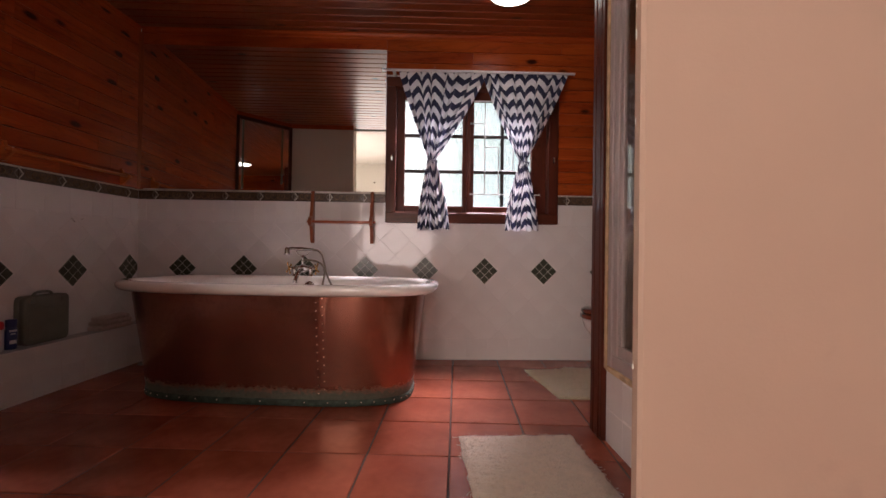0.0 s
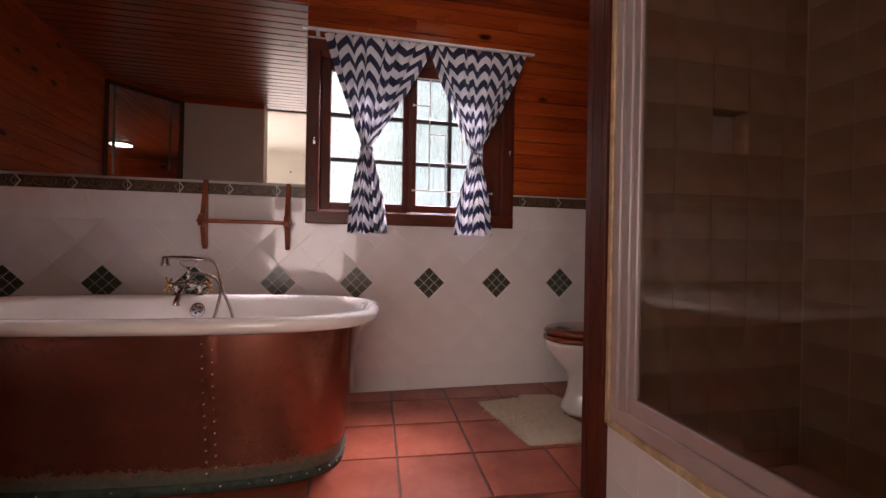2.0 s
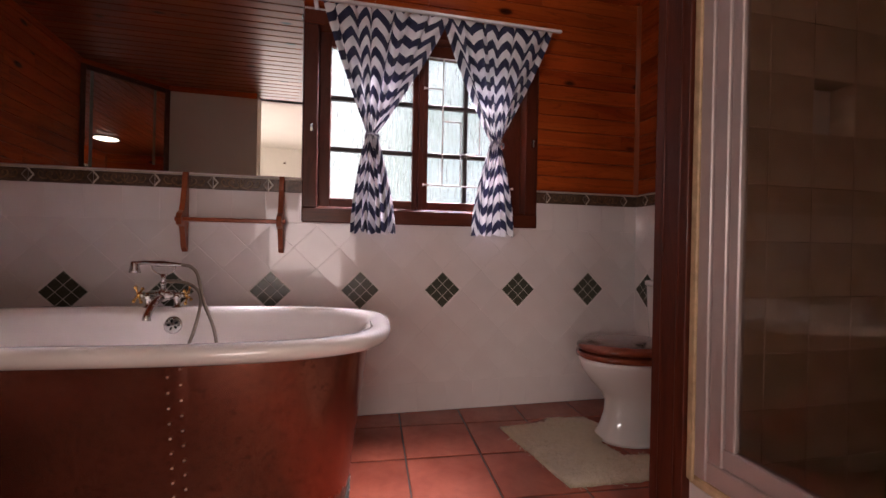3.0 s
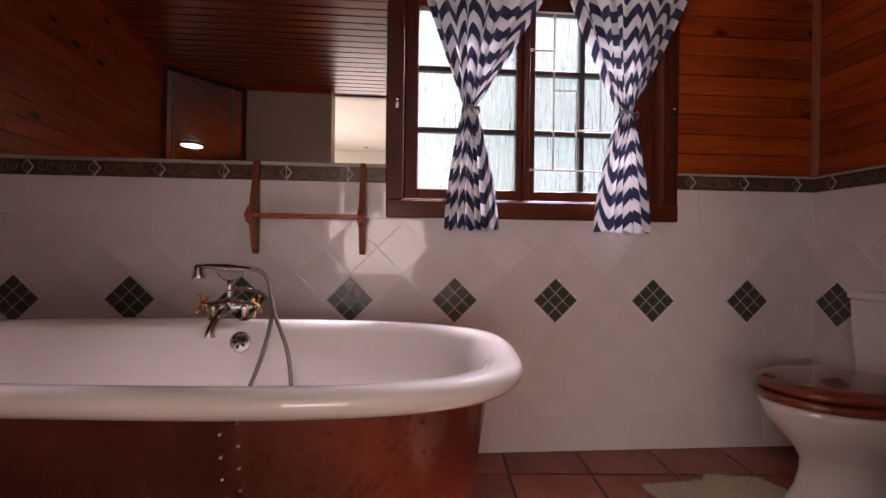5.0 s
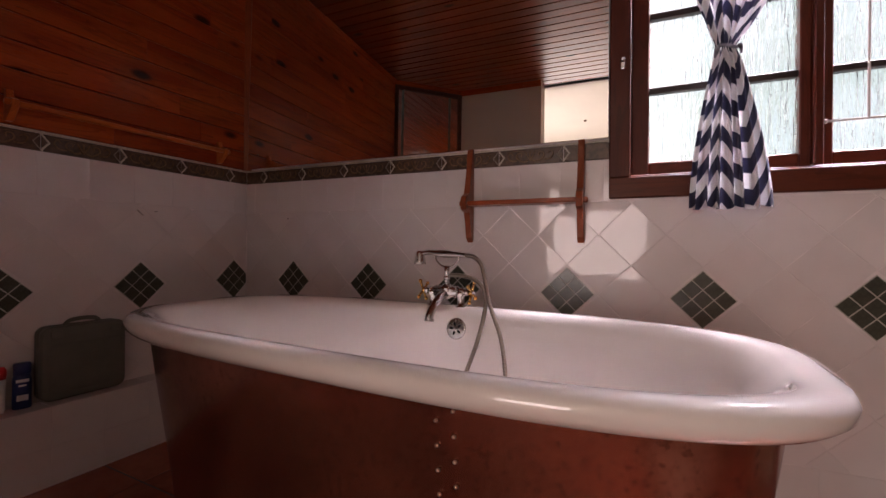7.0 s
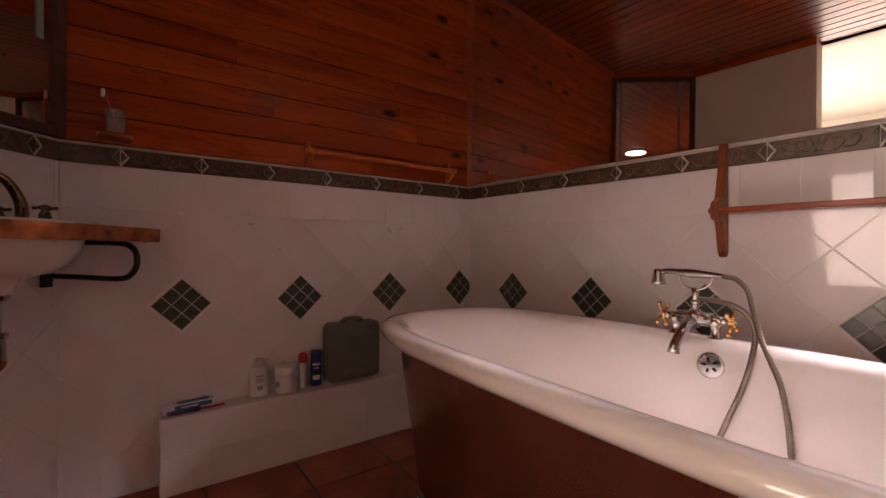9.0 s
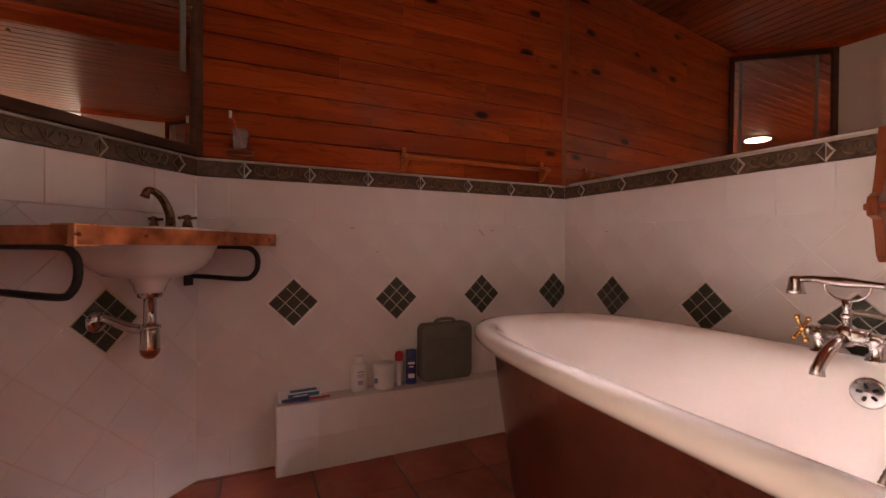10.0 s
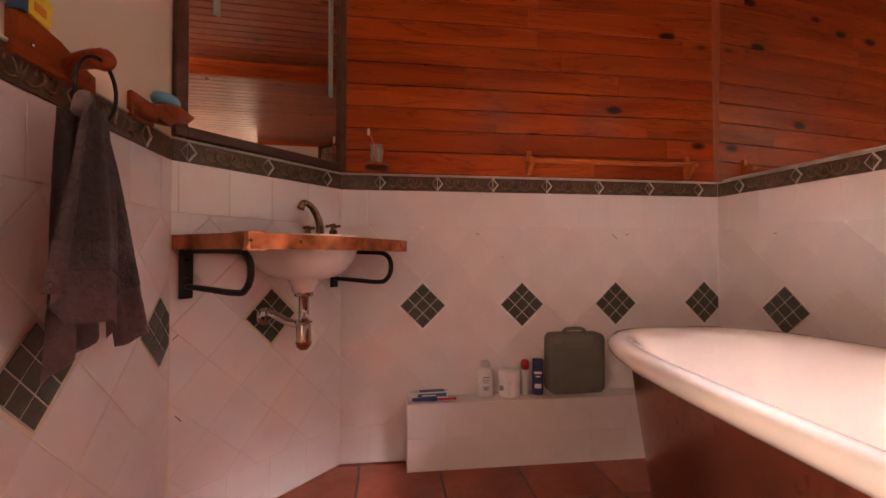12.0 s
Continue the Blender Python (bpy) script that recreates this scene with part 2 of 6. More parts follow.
M["tile"] = tile_white()
M["mosaic"] = tile_mosaic()
M["floor"] = tile_terracotta()
M["copper"] = copper_tub()
M["cream"] = painted_plaster("cream_plaster", (0.72, 0.62, 0.48))
M["pinkwall"] = painted_plaster("peach_plaster", (0.52, 0.36, 0.275))
M["bedwall"] = painted_plaster("white_plaster", (0.86, 0.81, 0.72))
M["grout"] = plain("pale_grout", (0.81, 0.745, 0.73), 0.5, bump=0.2)
M["mosaicgrout"] = plain("mosaic_grout", (0.46, 0.44, 0.38), 0.8, bump=0.3)
M["showertile"] = plain("film_covered_tile", (0.66, 0.52, 0.41), 0.32, var=0.3, scale=4, bump=0.05)
M["showergrout"] = plain("mouldy_shower_grout", (0.64, 0.50, 0.40), 0.8, var=0.9, scale=5, bump=0.3)
M["floorgrout"] = plain("dark_floor_grout", (0.075, 0.04, 0.032), 0.85, bump=0.4)
M["enamel"] = plain("white_enamel", (0.93, 0.87, 0.82), 0.07, var=0.03, scale=3, bump=0.01, bump_scale=8, coat=1.0, Coat_Roughness=0.02)
M["porcelain"] = plain("white_porcelain", (0.78, 0.74, 0.72), 0.12, var=0.03, scale=3, bump=0.02, bump_scale=8, coat=0.5)
M["chrome"] = plain("worn_chrome", (0.62, 0.60, 0.58), 0.13, 1.0, var=0.2, scale=30, bump=0.04)
M["brass"] = plain("polished_brass", (0.72, 0.45, 0.15), 0.16, 1.0, var=0.25, scale=40, bump=0.05)
M["antique"] = plain("antique_brass", (0.26, 0.15, 0.085), 0.28, 1.0, var=0.5, scale=40, bump=0.1)
M["hose"] = plain("ribbed_steel_hose", (0.30, 0.25, 0.20), 0.3, 1.0, var=0.2, bump=0.2)
M["iron"] = plain("black_iron", (0.012, 0.011, 0.011), 0.38, 0.3, bump=0.4)
M["copperstrip"] = plain("hammered_copper", (0.50, 0.17, 0.075), 0.34, 1.0, var=0.65, scale=14, bump=0.5, bump_scale=35)
M["frame"] = plain("pinkish_powder_coat", (0.50, 0.41, 0.395), 0.35, 0.25, var=0.08, bump=0.06)
M["sealant"] = plain("yellowed_sealant", (0.60, 0.42, 0.24), 0.6, var=0.3, scale=25, bump=0.4)
M["mirror"] = plain("silvered_mirror", (0.90, 0.90, 0.88), 0.10, 1.0, var=0.0, bump=0.0)
M["mirror"].node_tree.nodes["Principled BSDF"].inputs["Roughness"].links and M["mirror"].node_tree.links.remove(M["mirror"].node_tree.nodes["Principled BSDF"].inputs["Roughness"].links[0])
M["mirror"].node_tree.nodes["Principled BSDF"].inputs["Roughness"].default_value = 0.012
M["rod"] = plain("white_painted_metal", (0.74, 0.72, 0.70), 0.35, bump=0.05)
M["obscure"] = obscure_glass()
M["shower_glass"] = clear_glass("smoked_shower_glass", (0.86, 0.75, 0.66))
M["clear"] = plain("tumbler_glass", (0.80, 0.78, 0.75), 0.12, Alpha=0.28)
M["dome"] = glow("lit_glass_dome", (1.0, 0.93, 0.80), 3.5)
M["garden"] = garden()
M["listello"] = listello()
M["relief"] = plain("relief_highlight", (0.22, 0.145, 0.09), 0.14, var=0.4, scale=60, bump=0.2)
M["whitepencil"] = plain("ivory_pencil_tile", (0.62, 0.55, 0.47), 0.3, var=0.15, bump=0.1)
M["greyedge"] = plain("grey_diamond_edge", (0.30, 0.255, 0.21), 0.3, var=0.3, bump=0.1)
M["chevron"] = chevron()
M["mat"] = fluffy("tufted_cream_cotton", (0.92, 0.72, 0.57))
M["mat_green"] = fluffy("tufted_yellowish_cotton", (0.78, 0.62, 0.42))
M["towel"] = fluffy("grey_terry", (0.205, 0.155, 0.155), 0.05)
M["pinktowel"] = fluffy("folded_pink_terry", (0.60, 0.44, 0.38))
M["case"] = plain("grey_moulded_plastic", (0.16, 0.155, 0.125), 0.5, bump=0.4, bump_scale=180)
M["whiteplastic"] = plain("white_plastic", (0.76, 0.73, 0.72), 0.32, var=0.04, bump=0.03)
M["redplastic"] = plain("red_plastic", (0.55, 0.02, 0.02), 0.3, bump=0.03)
M["blueplastic"] = plain("navy_plastic", (0.014, 0.025, 0.12), 0.3, bump=0.03)
M["lightblue"] = plain("pale_blue_soap", (0.12, 0.32, 0.42), 0.5, bump=0.1)
M["yellow"] = plain("yellow_card", (0.75, 0.55, 0.04), 0.5, bump=0.05)
M["orange"] = plain("orange_print", (0.65, 0.2, 0.03), 0.5, bump=0.05)
M["bluecard"] = plain("blue_card", (0.03, 0.12, 0.22), 0.5, bump=0.05)
M["greytape"] = plain("grey_strap", (0.22, 0.25, 0.22), 0.6, bump=0.2)
M["black"] = plain("black_void", (0.01, 0.01, 0.01), 0.6)
M["bluegrey_print"] = plain("faded_print", (0.35, 0.38, 0.48), 0.5, bump=0.02)

# ---- mesh helpers ----


def part(name, bm, material, parent=None, label="", smooth=False, m=None, kind=""):
    """Links a bmesh as one mesh object under a thing or a part."""
    bmesh.ops.recalc_face_normals(bm, faces=bm.faces)
    me = bpy.data.meshes.new(name)
    bm.to_mesh(me)
    bm.free()
    return part_mesh(name, me, material, parent, label, smooth, m, kind)


def part_mesh(name, me, material, parent=None, label="", smooth=False, m=None, kind=""):
    if not me.materials:
        for mt in (material if isinstance(material, (list, tuple)) else (material,)):
            me.materials.append(M[mt])
    if smooth:
        me.polygons.foreach_set("use_smooth", [True] * len(me.polygons))
    ob = new(name, me)
    ob.parent = parent
    if m is not None:
        ob.matrix_basis = m
    return tagged(ob, label, kind=kind)


def thing(name, label, category, at=(0, 0, 0), rz=0.0, group="", kind=""):
    ob = new(name)
    ob.empty_display_size = 0.05
    ob.matrix_basis = pose(*at, 0, 0, rz)
    return tagged(ob, label, category, group, kind)


def box(x0, x1, y0, y1, z0, z1, bevel=0.0, seg=1, bm=None):
    bm2 = bmesh.new()
    vs = [bm2.verts.new((x, y, z)) for x in (x0, x1) for y in (y0, y1) for z in (z0, z1)]
    for f in ((0, 1, 3, 2), (4, 6, 7, 5), (0, 4, 5, 1), (2, 3, 7, 6), (0, 2, 6, 4), (1, 5, 7, 3)):
        bm2.faces.new([vs[i] for i in f])
    if bevel:
        bmesh.ops.bevel(bm2, geom=bm2.edges[:], offset=bevel, segments=seg, affect="EDGES", profile=0.5)
    if bm is None:
        return bm2
    join(bm, bm2)
    return bm


def join(bm, other, m=None):
    me = bpy.data.meshes.new("temp")
    if m is not None:
        bmesh.ops.transform(other, matrix=m, verts=other.verts)
    other.to_mesh(me)
    other.free()
    bm.from_mesh(me)
    bpy.data.meshes.remove(me)
    return bm


def prism(poly, z0, z1, bevel=0.0, seg=2):
    """A flat shape (points x, y) drawn up from z0 to z1."""
    bm = bmesh.new()
    lo = [bm.verts.new((x, y, z0)) for x, y in poly]
    hi = [bm.verts.new((x, y, z1)) for x, y in poly]
    n = len(poly)
    bm.faces.new(lo[::-1])
    top = bm.faces.new(hi)
    for i in range(n):
        bm.faces.new((lo[i], lo[(i + 1) % n], hi[(i + 1) % n], hi[i]))
    if bevel:
        bmesh.ops.recalc_face_normals(bm, faces=bm.faces)
        edges = [e for e in bm.edges if abs(e.verts[0].co.z - e.verts[1].co.z) < 1e-6]
        bmesh.ops.bevel(bm, geom=edges, offset=bevel, segments=seg, affect="EDGES", profile=0.5)
    return bm


def lathe(profile, steps=24, bm=None, at=(0, 0, 0)):
    """A turned shape about z from points (radius, height)."""
    bm2 = bmesh.new()
    rings = []
    for r, z in profile:
        if r < 1e-5:
            rings.append([bm2.verts.new((0, 0, z))])
        else:
            rings.append([bm2.verts.new((r * math.cos(2 * math.pi * i / steps), r * math.sin(2 * math.pi * i / steps), z)) for i in range(steps)])
    for a, b in zip(rings, rings[1:]):
        for i in range(steps):
            j = (i + 1) % steps
            if len(a) == 1 and len(b) == 1:
                continue
            if len(a) == 1:
                bm2.faces.new((a[0], b[i], b[j]))
            elif len(b) == 1:
                bm2.faces.new((a[i], b[0], a[j]))
            else:
                bm2.faces.new((a[i], b[i], b[j], a[j]))
    for ring in (rings[0], rings[-1]):
        if len(ring) > 1:
            bm2.faces.new(ring)
    bmesh.ops.translate(bm2, vec=at, verts=bm2.verts)
    return bm2 if bm is None else join(bm, bm2)


def spline(points, steps=8):
    """Points on a smooth line through the given ones."""
    p = [Vector(q) for q in points]
    p = [p[0] * 2 - p[1]] + p + [p[-1] * 2 - p[-2]]
    out = []
    for i in range(1, len(p) - 2):
        for k in range(steps):
            t = k / steps
            a, b, c, d = p[i - 1:i + 3]
            out.append(0.5 * (2 * b + (c - a) * t + (2 * a - 5 * b + 4 * c - d) * t * t + (3 * b - a - 3 * c + d) * t ** 3))
    return out + [p[-2]]


def tube(points, radius, sides=10, bm=None, closed=False):
    """A round bar along points; radius may be a function of the fraction along it."""
    pts = [Vector(q) for q in points]
    bm2 = bmesh.new()
    rings = []
    n = len(pts)
    up = None
    for i, q in enumerate(pts):
        a, b = (pts[(i - 1) % n], pts[(i + 1) % n]) if closed else (pts[max(0, i - 1)], pts[min(n - 1, i + 1)])
        d = (b - a).normalized()
        if up is None:
            up = d.orthogonal().normalized()
        up = (up - d * up.dot(d)).normalized()
        side = d.cross(up)
        r = radius(i / (n - 1)) if callable(radius) else radius
        rings.append([bm2.verts.new(q + (up * math.cos(2 * math.pi * k / sides) + side * math.sin(2 * math.pi * k / sides)) * r) for k in range(sides)])
    pairs = list(zip(rings, rings[1:])) + ([(rings[-1], rings[0])] if closed else [])
    for a, b in pairs:
        for k in range(sides):
            bm2.faces.new((a[k], a[(k + 1) % sides], b[(k + 1) % sides], b[k]))
    if not closed:
        bm2.faces.new(rings[0][::-1])
        bm2.faces.new(rings[-1])
    return bm2 if bm is None else join(bm, bm2)


def ball(at, r, bm=None, squash=1.0, seg=12):
    prof = [(r * math.sin(math.pi * i / (seg // 2)), -r * squash * math.cos(math.pi * i / (seg // 2))) for i in range(seg // 2 + 1)]
    prof[0] = (0, prof[0][1])
    prof[-1] = (0, prof[-1][1])
    return lathe(prof, seg, bm, at)


def rounded(w, h, r, n=6, cx=0.0, cy=0.0):
    """The outline of a rectangle with round corners."""
    out = []
    for sx, sy, a0 in ((1, 1, 0), (-1, 1, 90), (-1, -1, 180), (1, -1, 270)):
        for k in range(n + 1):
            a = radians(a0 + 90 * k / n)
            out.append((cx + sx * (w / 2 - r) + r * math.cos(a), cy + sy * (h / 2 - r) + r * math.sin(a)))
    return out


def oval(a, b, n=2.4, steps=64):
    """A superellipse outline with half axes a and b."""
    out = []
    for i in range(steps):
        t = 2 * math.pi * i / steps
        c, s = math.cos(t), math.sin(t)
        out.append((a * math.copysign(abs(c) ** (2 / n), c), b * math.copysign(abs(s) ** (2 / n), s)))
    return out


def loft(rings, cap_first=False, cap_last=False):
    """A skin over rings of points (x, y, z) of equal number."""
    bm = bmesh.new()
    vr = [[bm.verts.new(p) for p in ring] for ring in rings]
    for a, b in zip(vr, vr[1:]):
        for i in range(len(a)):
            j = (i + 1) % len(a)
            bm.faces.new((a[i], a[j], b[j], b[i]))
    if cap_first:
        bm.faces.new(vr[0][::-1])
    if cap_last:
        bm.faces.new(vr[-1])
    return bm


def clipped(poly, edges):
    """A convex polygon cut by half planes (a, b, c): a x + b y <= c."""
    for a, b, c in edges:
        out = []
        for i, p in enumerate(poly):
            q = poly[(i + 1) % len(poly)]
            dp, dq = a * p[0] + b * p[1] - c, a * q[0] + b * q[1] - c
            if dp <= 0:
                out.append(p)
            if (dp < 0 < dq) or (dq < 0 < dp):
                t = dp / (dp - dq)
                out.append((p[0] + t * (q[0] - p[0]), p[1] + t * (q[1] - p[1])))
        poly = out
        if len(poly) < 3:
            return []
    return poly


def area(poly):
    return 0.5 * abs(sum(p[0] * q[1] - q[0] * p[1] for p, q in zip(poly, poly[1:] + poly[:1])))


def slab(poly, depth, ease=0.0011):
    """A tile: its outline drawn out by depth along z, with eased upper edges."""
    cx, cy = sum(p[0] for p in poly) / len(poly), sum(p[1] for p in poly) / len(poly)
    inner = []
    for x, y in poly:
        d = math.hypot(x - cx, y - cy) or 1
        k = max(0, 1 - 1.4 * ease / d)
        inner.append((cx + (x - cx) * k, cy + (y - cy) * k))
    bm = bmesh.new()
    lo = [bm.verts.new((x, y, 0)) for x, y in poly]
    mid = [bm.verts.new((x, y, depth - ease)) for x, y in poly]
    hi = [bm.verts.new((x, y, depth)) for x, y in inner]
    n = len(poly)
    bm.faces.new(hi)
    for i in range(n):
        j = (i + 1) % n
        bm.faces.new((lo[i], lo[j], mid[j], mid[i]))
        bm.faces.new((mid[i], mid[j], hi[j], hi[i]))
    return bm


# ---- the plan ----
CEIL = 2.53
BORDER0, BORDER1 = 1.217, 1.285
NW, NE = Vector((-2.2, 3.3)), Vector((1.73, 3.3))
WB, SC, SE = Vector((-2.31, 1.42)), Vector((-1.812, 0.974)), Vector((-1.0, 0.958))
WEST0 = 0.044
WC = Vector((-2.3074, 1.4639))
WIN = (-0.312, 1.031, 1.062, 2.19)


class Wall:
    """A wall's inner face: u runs along it, v is up, w comes out into the room."""

    def __init__(self, a, b):
        self.a, self.b = a, b
        self.len = (b - a).length
        u = ((b - a) / self.len).to_3d()
        v = Vector((0, 0, 1))
        w = u.cross(v)
        self.m = Matrix(((u.x, v.x, w.x, a.x), (u.y, v.y, w.y, a.y), (u.z, v.z, w.z, 0), (0, 0, 0, 1)))


W_NORTH, W_WEST, W_DIAG, W_SOUTH = Wall(NW, NE), Wall(WB, NW), Wall(SC, WC), Wall(SE, SC)
W_EAST = Wall(NE, Vector((1.73, 2.02)))


def structure(name, bm, material, label="", parent=None, m=None):
    return part(name, bm, material, parent, label, m=m, kind="structure")


def wall_body(name, wall, back, rects, material="grout", label=""):
    """A wall from u0, u1, v0, v1 rectangles, its face at w = 0 and its back at w = -back."""
    bm = bmesh.new()
    for u0, u1, v0, v1 in rects:
        box(u0, u1, v0, v1, -back, 0, bm=bm)
    bmesh.ops.transform(bm, matrix=wall.m, verts=bm.verts)
    return structure(name, bm, material, label)


floor = structure("floor", box(-2.6, 1.95, -3.4, 3.5, -0.12, -0.004), "floorgrout", "dark grouted bathroom floor of red terracotta tiles")
wall_north = wall_body("wall_north", W_NORTH, 0.22, [(-0.3, 2.2 + WIN[0] + 0.02, 0, CEIL), (2.2 + WIN[1] - 0.02, 4.15, 0, CEIL),
                       (2.2 + WIN[0] + 0.02, 2.2 + WIN[1] - 0.02, 0, WIN[2] + 0.02), (2.2 + WIN[0] + 0.02, 2.2 + WIN[1] - 0.02, WIN[3] - 0.02, CEIL)],
                       label="bathroom window wall, white tiles below and varnished boards above")
wall_west = wall_body("wall_west", W_WEST, 0.2, [(-0.05, W_WEST.len + 0.1, 0, CEIL)], label="long bathroom wall, white tiles below and varnished boards above")
wall_corner = wall_body("wall_corner", W_DIAG, 0.2, [(-0.05, W_DIAG.len + 0.05, 0, CEIL)], "cream", label="slanting corner wall behind the wash basin")
wall_south = structure("wall_south", prism([(-2.6, 0.76), (-1.0, 0.76), (-1.0, 0.957), (SC.x, SC.y - 0.001), (-2.6, SC.y - 0.001)], 0, CEIL), "cream", "cream plastered wall between bathroom and bedroom, tiled below")
wall_east = structure("wall_east", box(1.73, 1.93, -3.4, 3.5, 0, CEIL), "grout", "wall behind the toilet and shower")
wall_stub = structure("wall_stub", prism([(0.471, 0.872), (0.467, 0.865), (0.467, 0.843), (0.474, 0.835), (1.73, 0.835), (1.73, 0.93), (0.54, 0.93), (0.50, 0.90)], 0, CEIL),
                      "pinkwall", "peach-painted plaster wall end beside the shower, chipped along its edge")
bedroom = structure("wall_bedroom", box(-3.2, 1.95, -3.6, -3.4, 0, 3.0), "bedwall", "white bedroom wall")
structure("wall_bedroom", box(-2.8, -2.6, -3.6, 1.6, 0, 3.0), "bedwall", "white bedroom wall")
structure("wall_bedroom", box(1.73, 1.93, -3.4, 0.83, CEIL, 3.0), "bedwall", "white bedroom wall")
structure("lintel", box(-2.6, 1.73, 0.70, 0.835, CEIL, 3.0), "bedwall", "white plaster above the bathroom opening")
structure("ceiling_bedroom", box(-2.8, 1.95, -3.6, 0.76, 3.0, 3.1), "bedwall", "white bedroom ceiling")

# ---- ceiling boards, one mesh ----


def board(x0, x1, h, d=0.010, groove=0.004, bm=None):
    """A board with chamfered long edges: length x0..x1, height 0..h, face at z = d."""
    bm2 = bmesh.new()
    prof = [(0, 0), (0.0008, d - groove), (groove, d), (h - groove, d), (h - 0.0008, d - groove), (h, 0)]
    a = [bm2.verts.new((x0 + 0.0006, y, z)) for y, z in prof]
    b = [bm2.verts.new((x1 - 0.0006, y, z)) for y, z in prof]
    for i in range(5):
        bm2.faces.new((a[i], b[i], b[i + 1], a[i + 1]))
    bm2.faces.new(a)
    bm2.faces.new(b[::-1])
    return bm2 if bm is None else join(bm, bm2)


rng = random.Random(7)
bm = box(-2.6, 1.95, 0.76, 3.5, CEIL + 0.012, CEIL + 0.1)
verts, faces = [], []
y = 0.76
while y < 3.31:
    x = -2.6
    while x < 1.9:
        x2 = min(1.95, x + rng.choice((0.9, 1.3, 1.8, 2.4)))
        base = len(verts)
        prof = [(0, 0.012), (0.0025, 0.009), (0.007, 0), (0.081, 0), (0.0855, 0.009), (0.088, 0.012)]
        for xx in (x + 0.0006, x2 - 0.0006):
            verts += [(xx, y + py, CEIL + pz) for py, pz in prof]
        faces += [(base + i, base + i + 1, base + i + 7, base + i + 6) for i in range(5)]
        x = x2
    y += 0.088
me = bpy.data.meshes.new("boards")
me.from_pydata(verts, [], faces)
bm.from_mesh(me)
bpy.data.meshes.remove(me)
ceiling = structure("ceiling", bm, "ceiling", "varnished pine tongue-and-groove ceiling over the bathroom")


def cornice(name, wall, u0, u1, h=0.05, d=0.022):
    bm = bmesh.new()
    prof = [(0, 0), (0.4 * d, 0.0), (0.75 * d, 0.2 * h), (0.8 * d, 0.55 * h), (d, 0.75 * h), (d, h), (0, h)]
    a = [bm.verts.new((u0, CEIL - h + y, z)) for z, y in prof]
    b = [bm.verts.new((u1, CEIL - h + y, z)) for z, y in prof]
    for i in range(7):
        bm.faces.new((a[i], b[i], b[(i + 1) % 7], a[(i + 1) % 7]))
    bm.faces.new(a)
    bm.faces.new(b[::-1])
    return structure(name, bm, "pine", "varnished pine cornice under the ceiling", m=wall.m)


cornice("cornice_north", W_NORTH, 0.02, W_NORTH.len, 0.05)
cornice("cornice_west", W_WEST, WEST0, W_WEST.len - 0.02)
cornice("cornice_corner", W_DIAG, 0, W_DIAG.len)
cornice("cornice_south", W_SOUTH, 0, W_SOUTH.len, 0.05)
cornice("cornice_east", W_EAST, 0.02, W_EAST.len)

# ---- the copper bath ----
TUB = (-0.841, 2.609)
TURN = -4.8
RIM = 0.664


def ring(a, b, z, n=3.2, steps=144):
    return [(x, y, z) for x, y in oval(a, b, n, steps)]


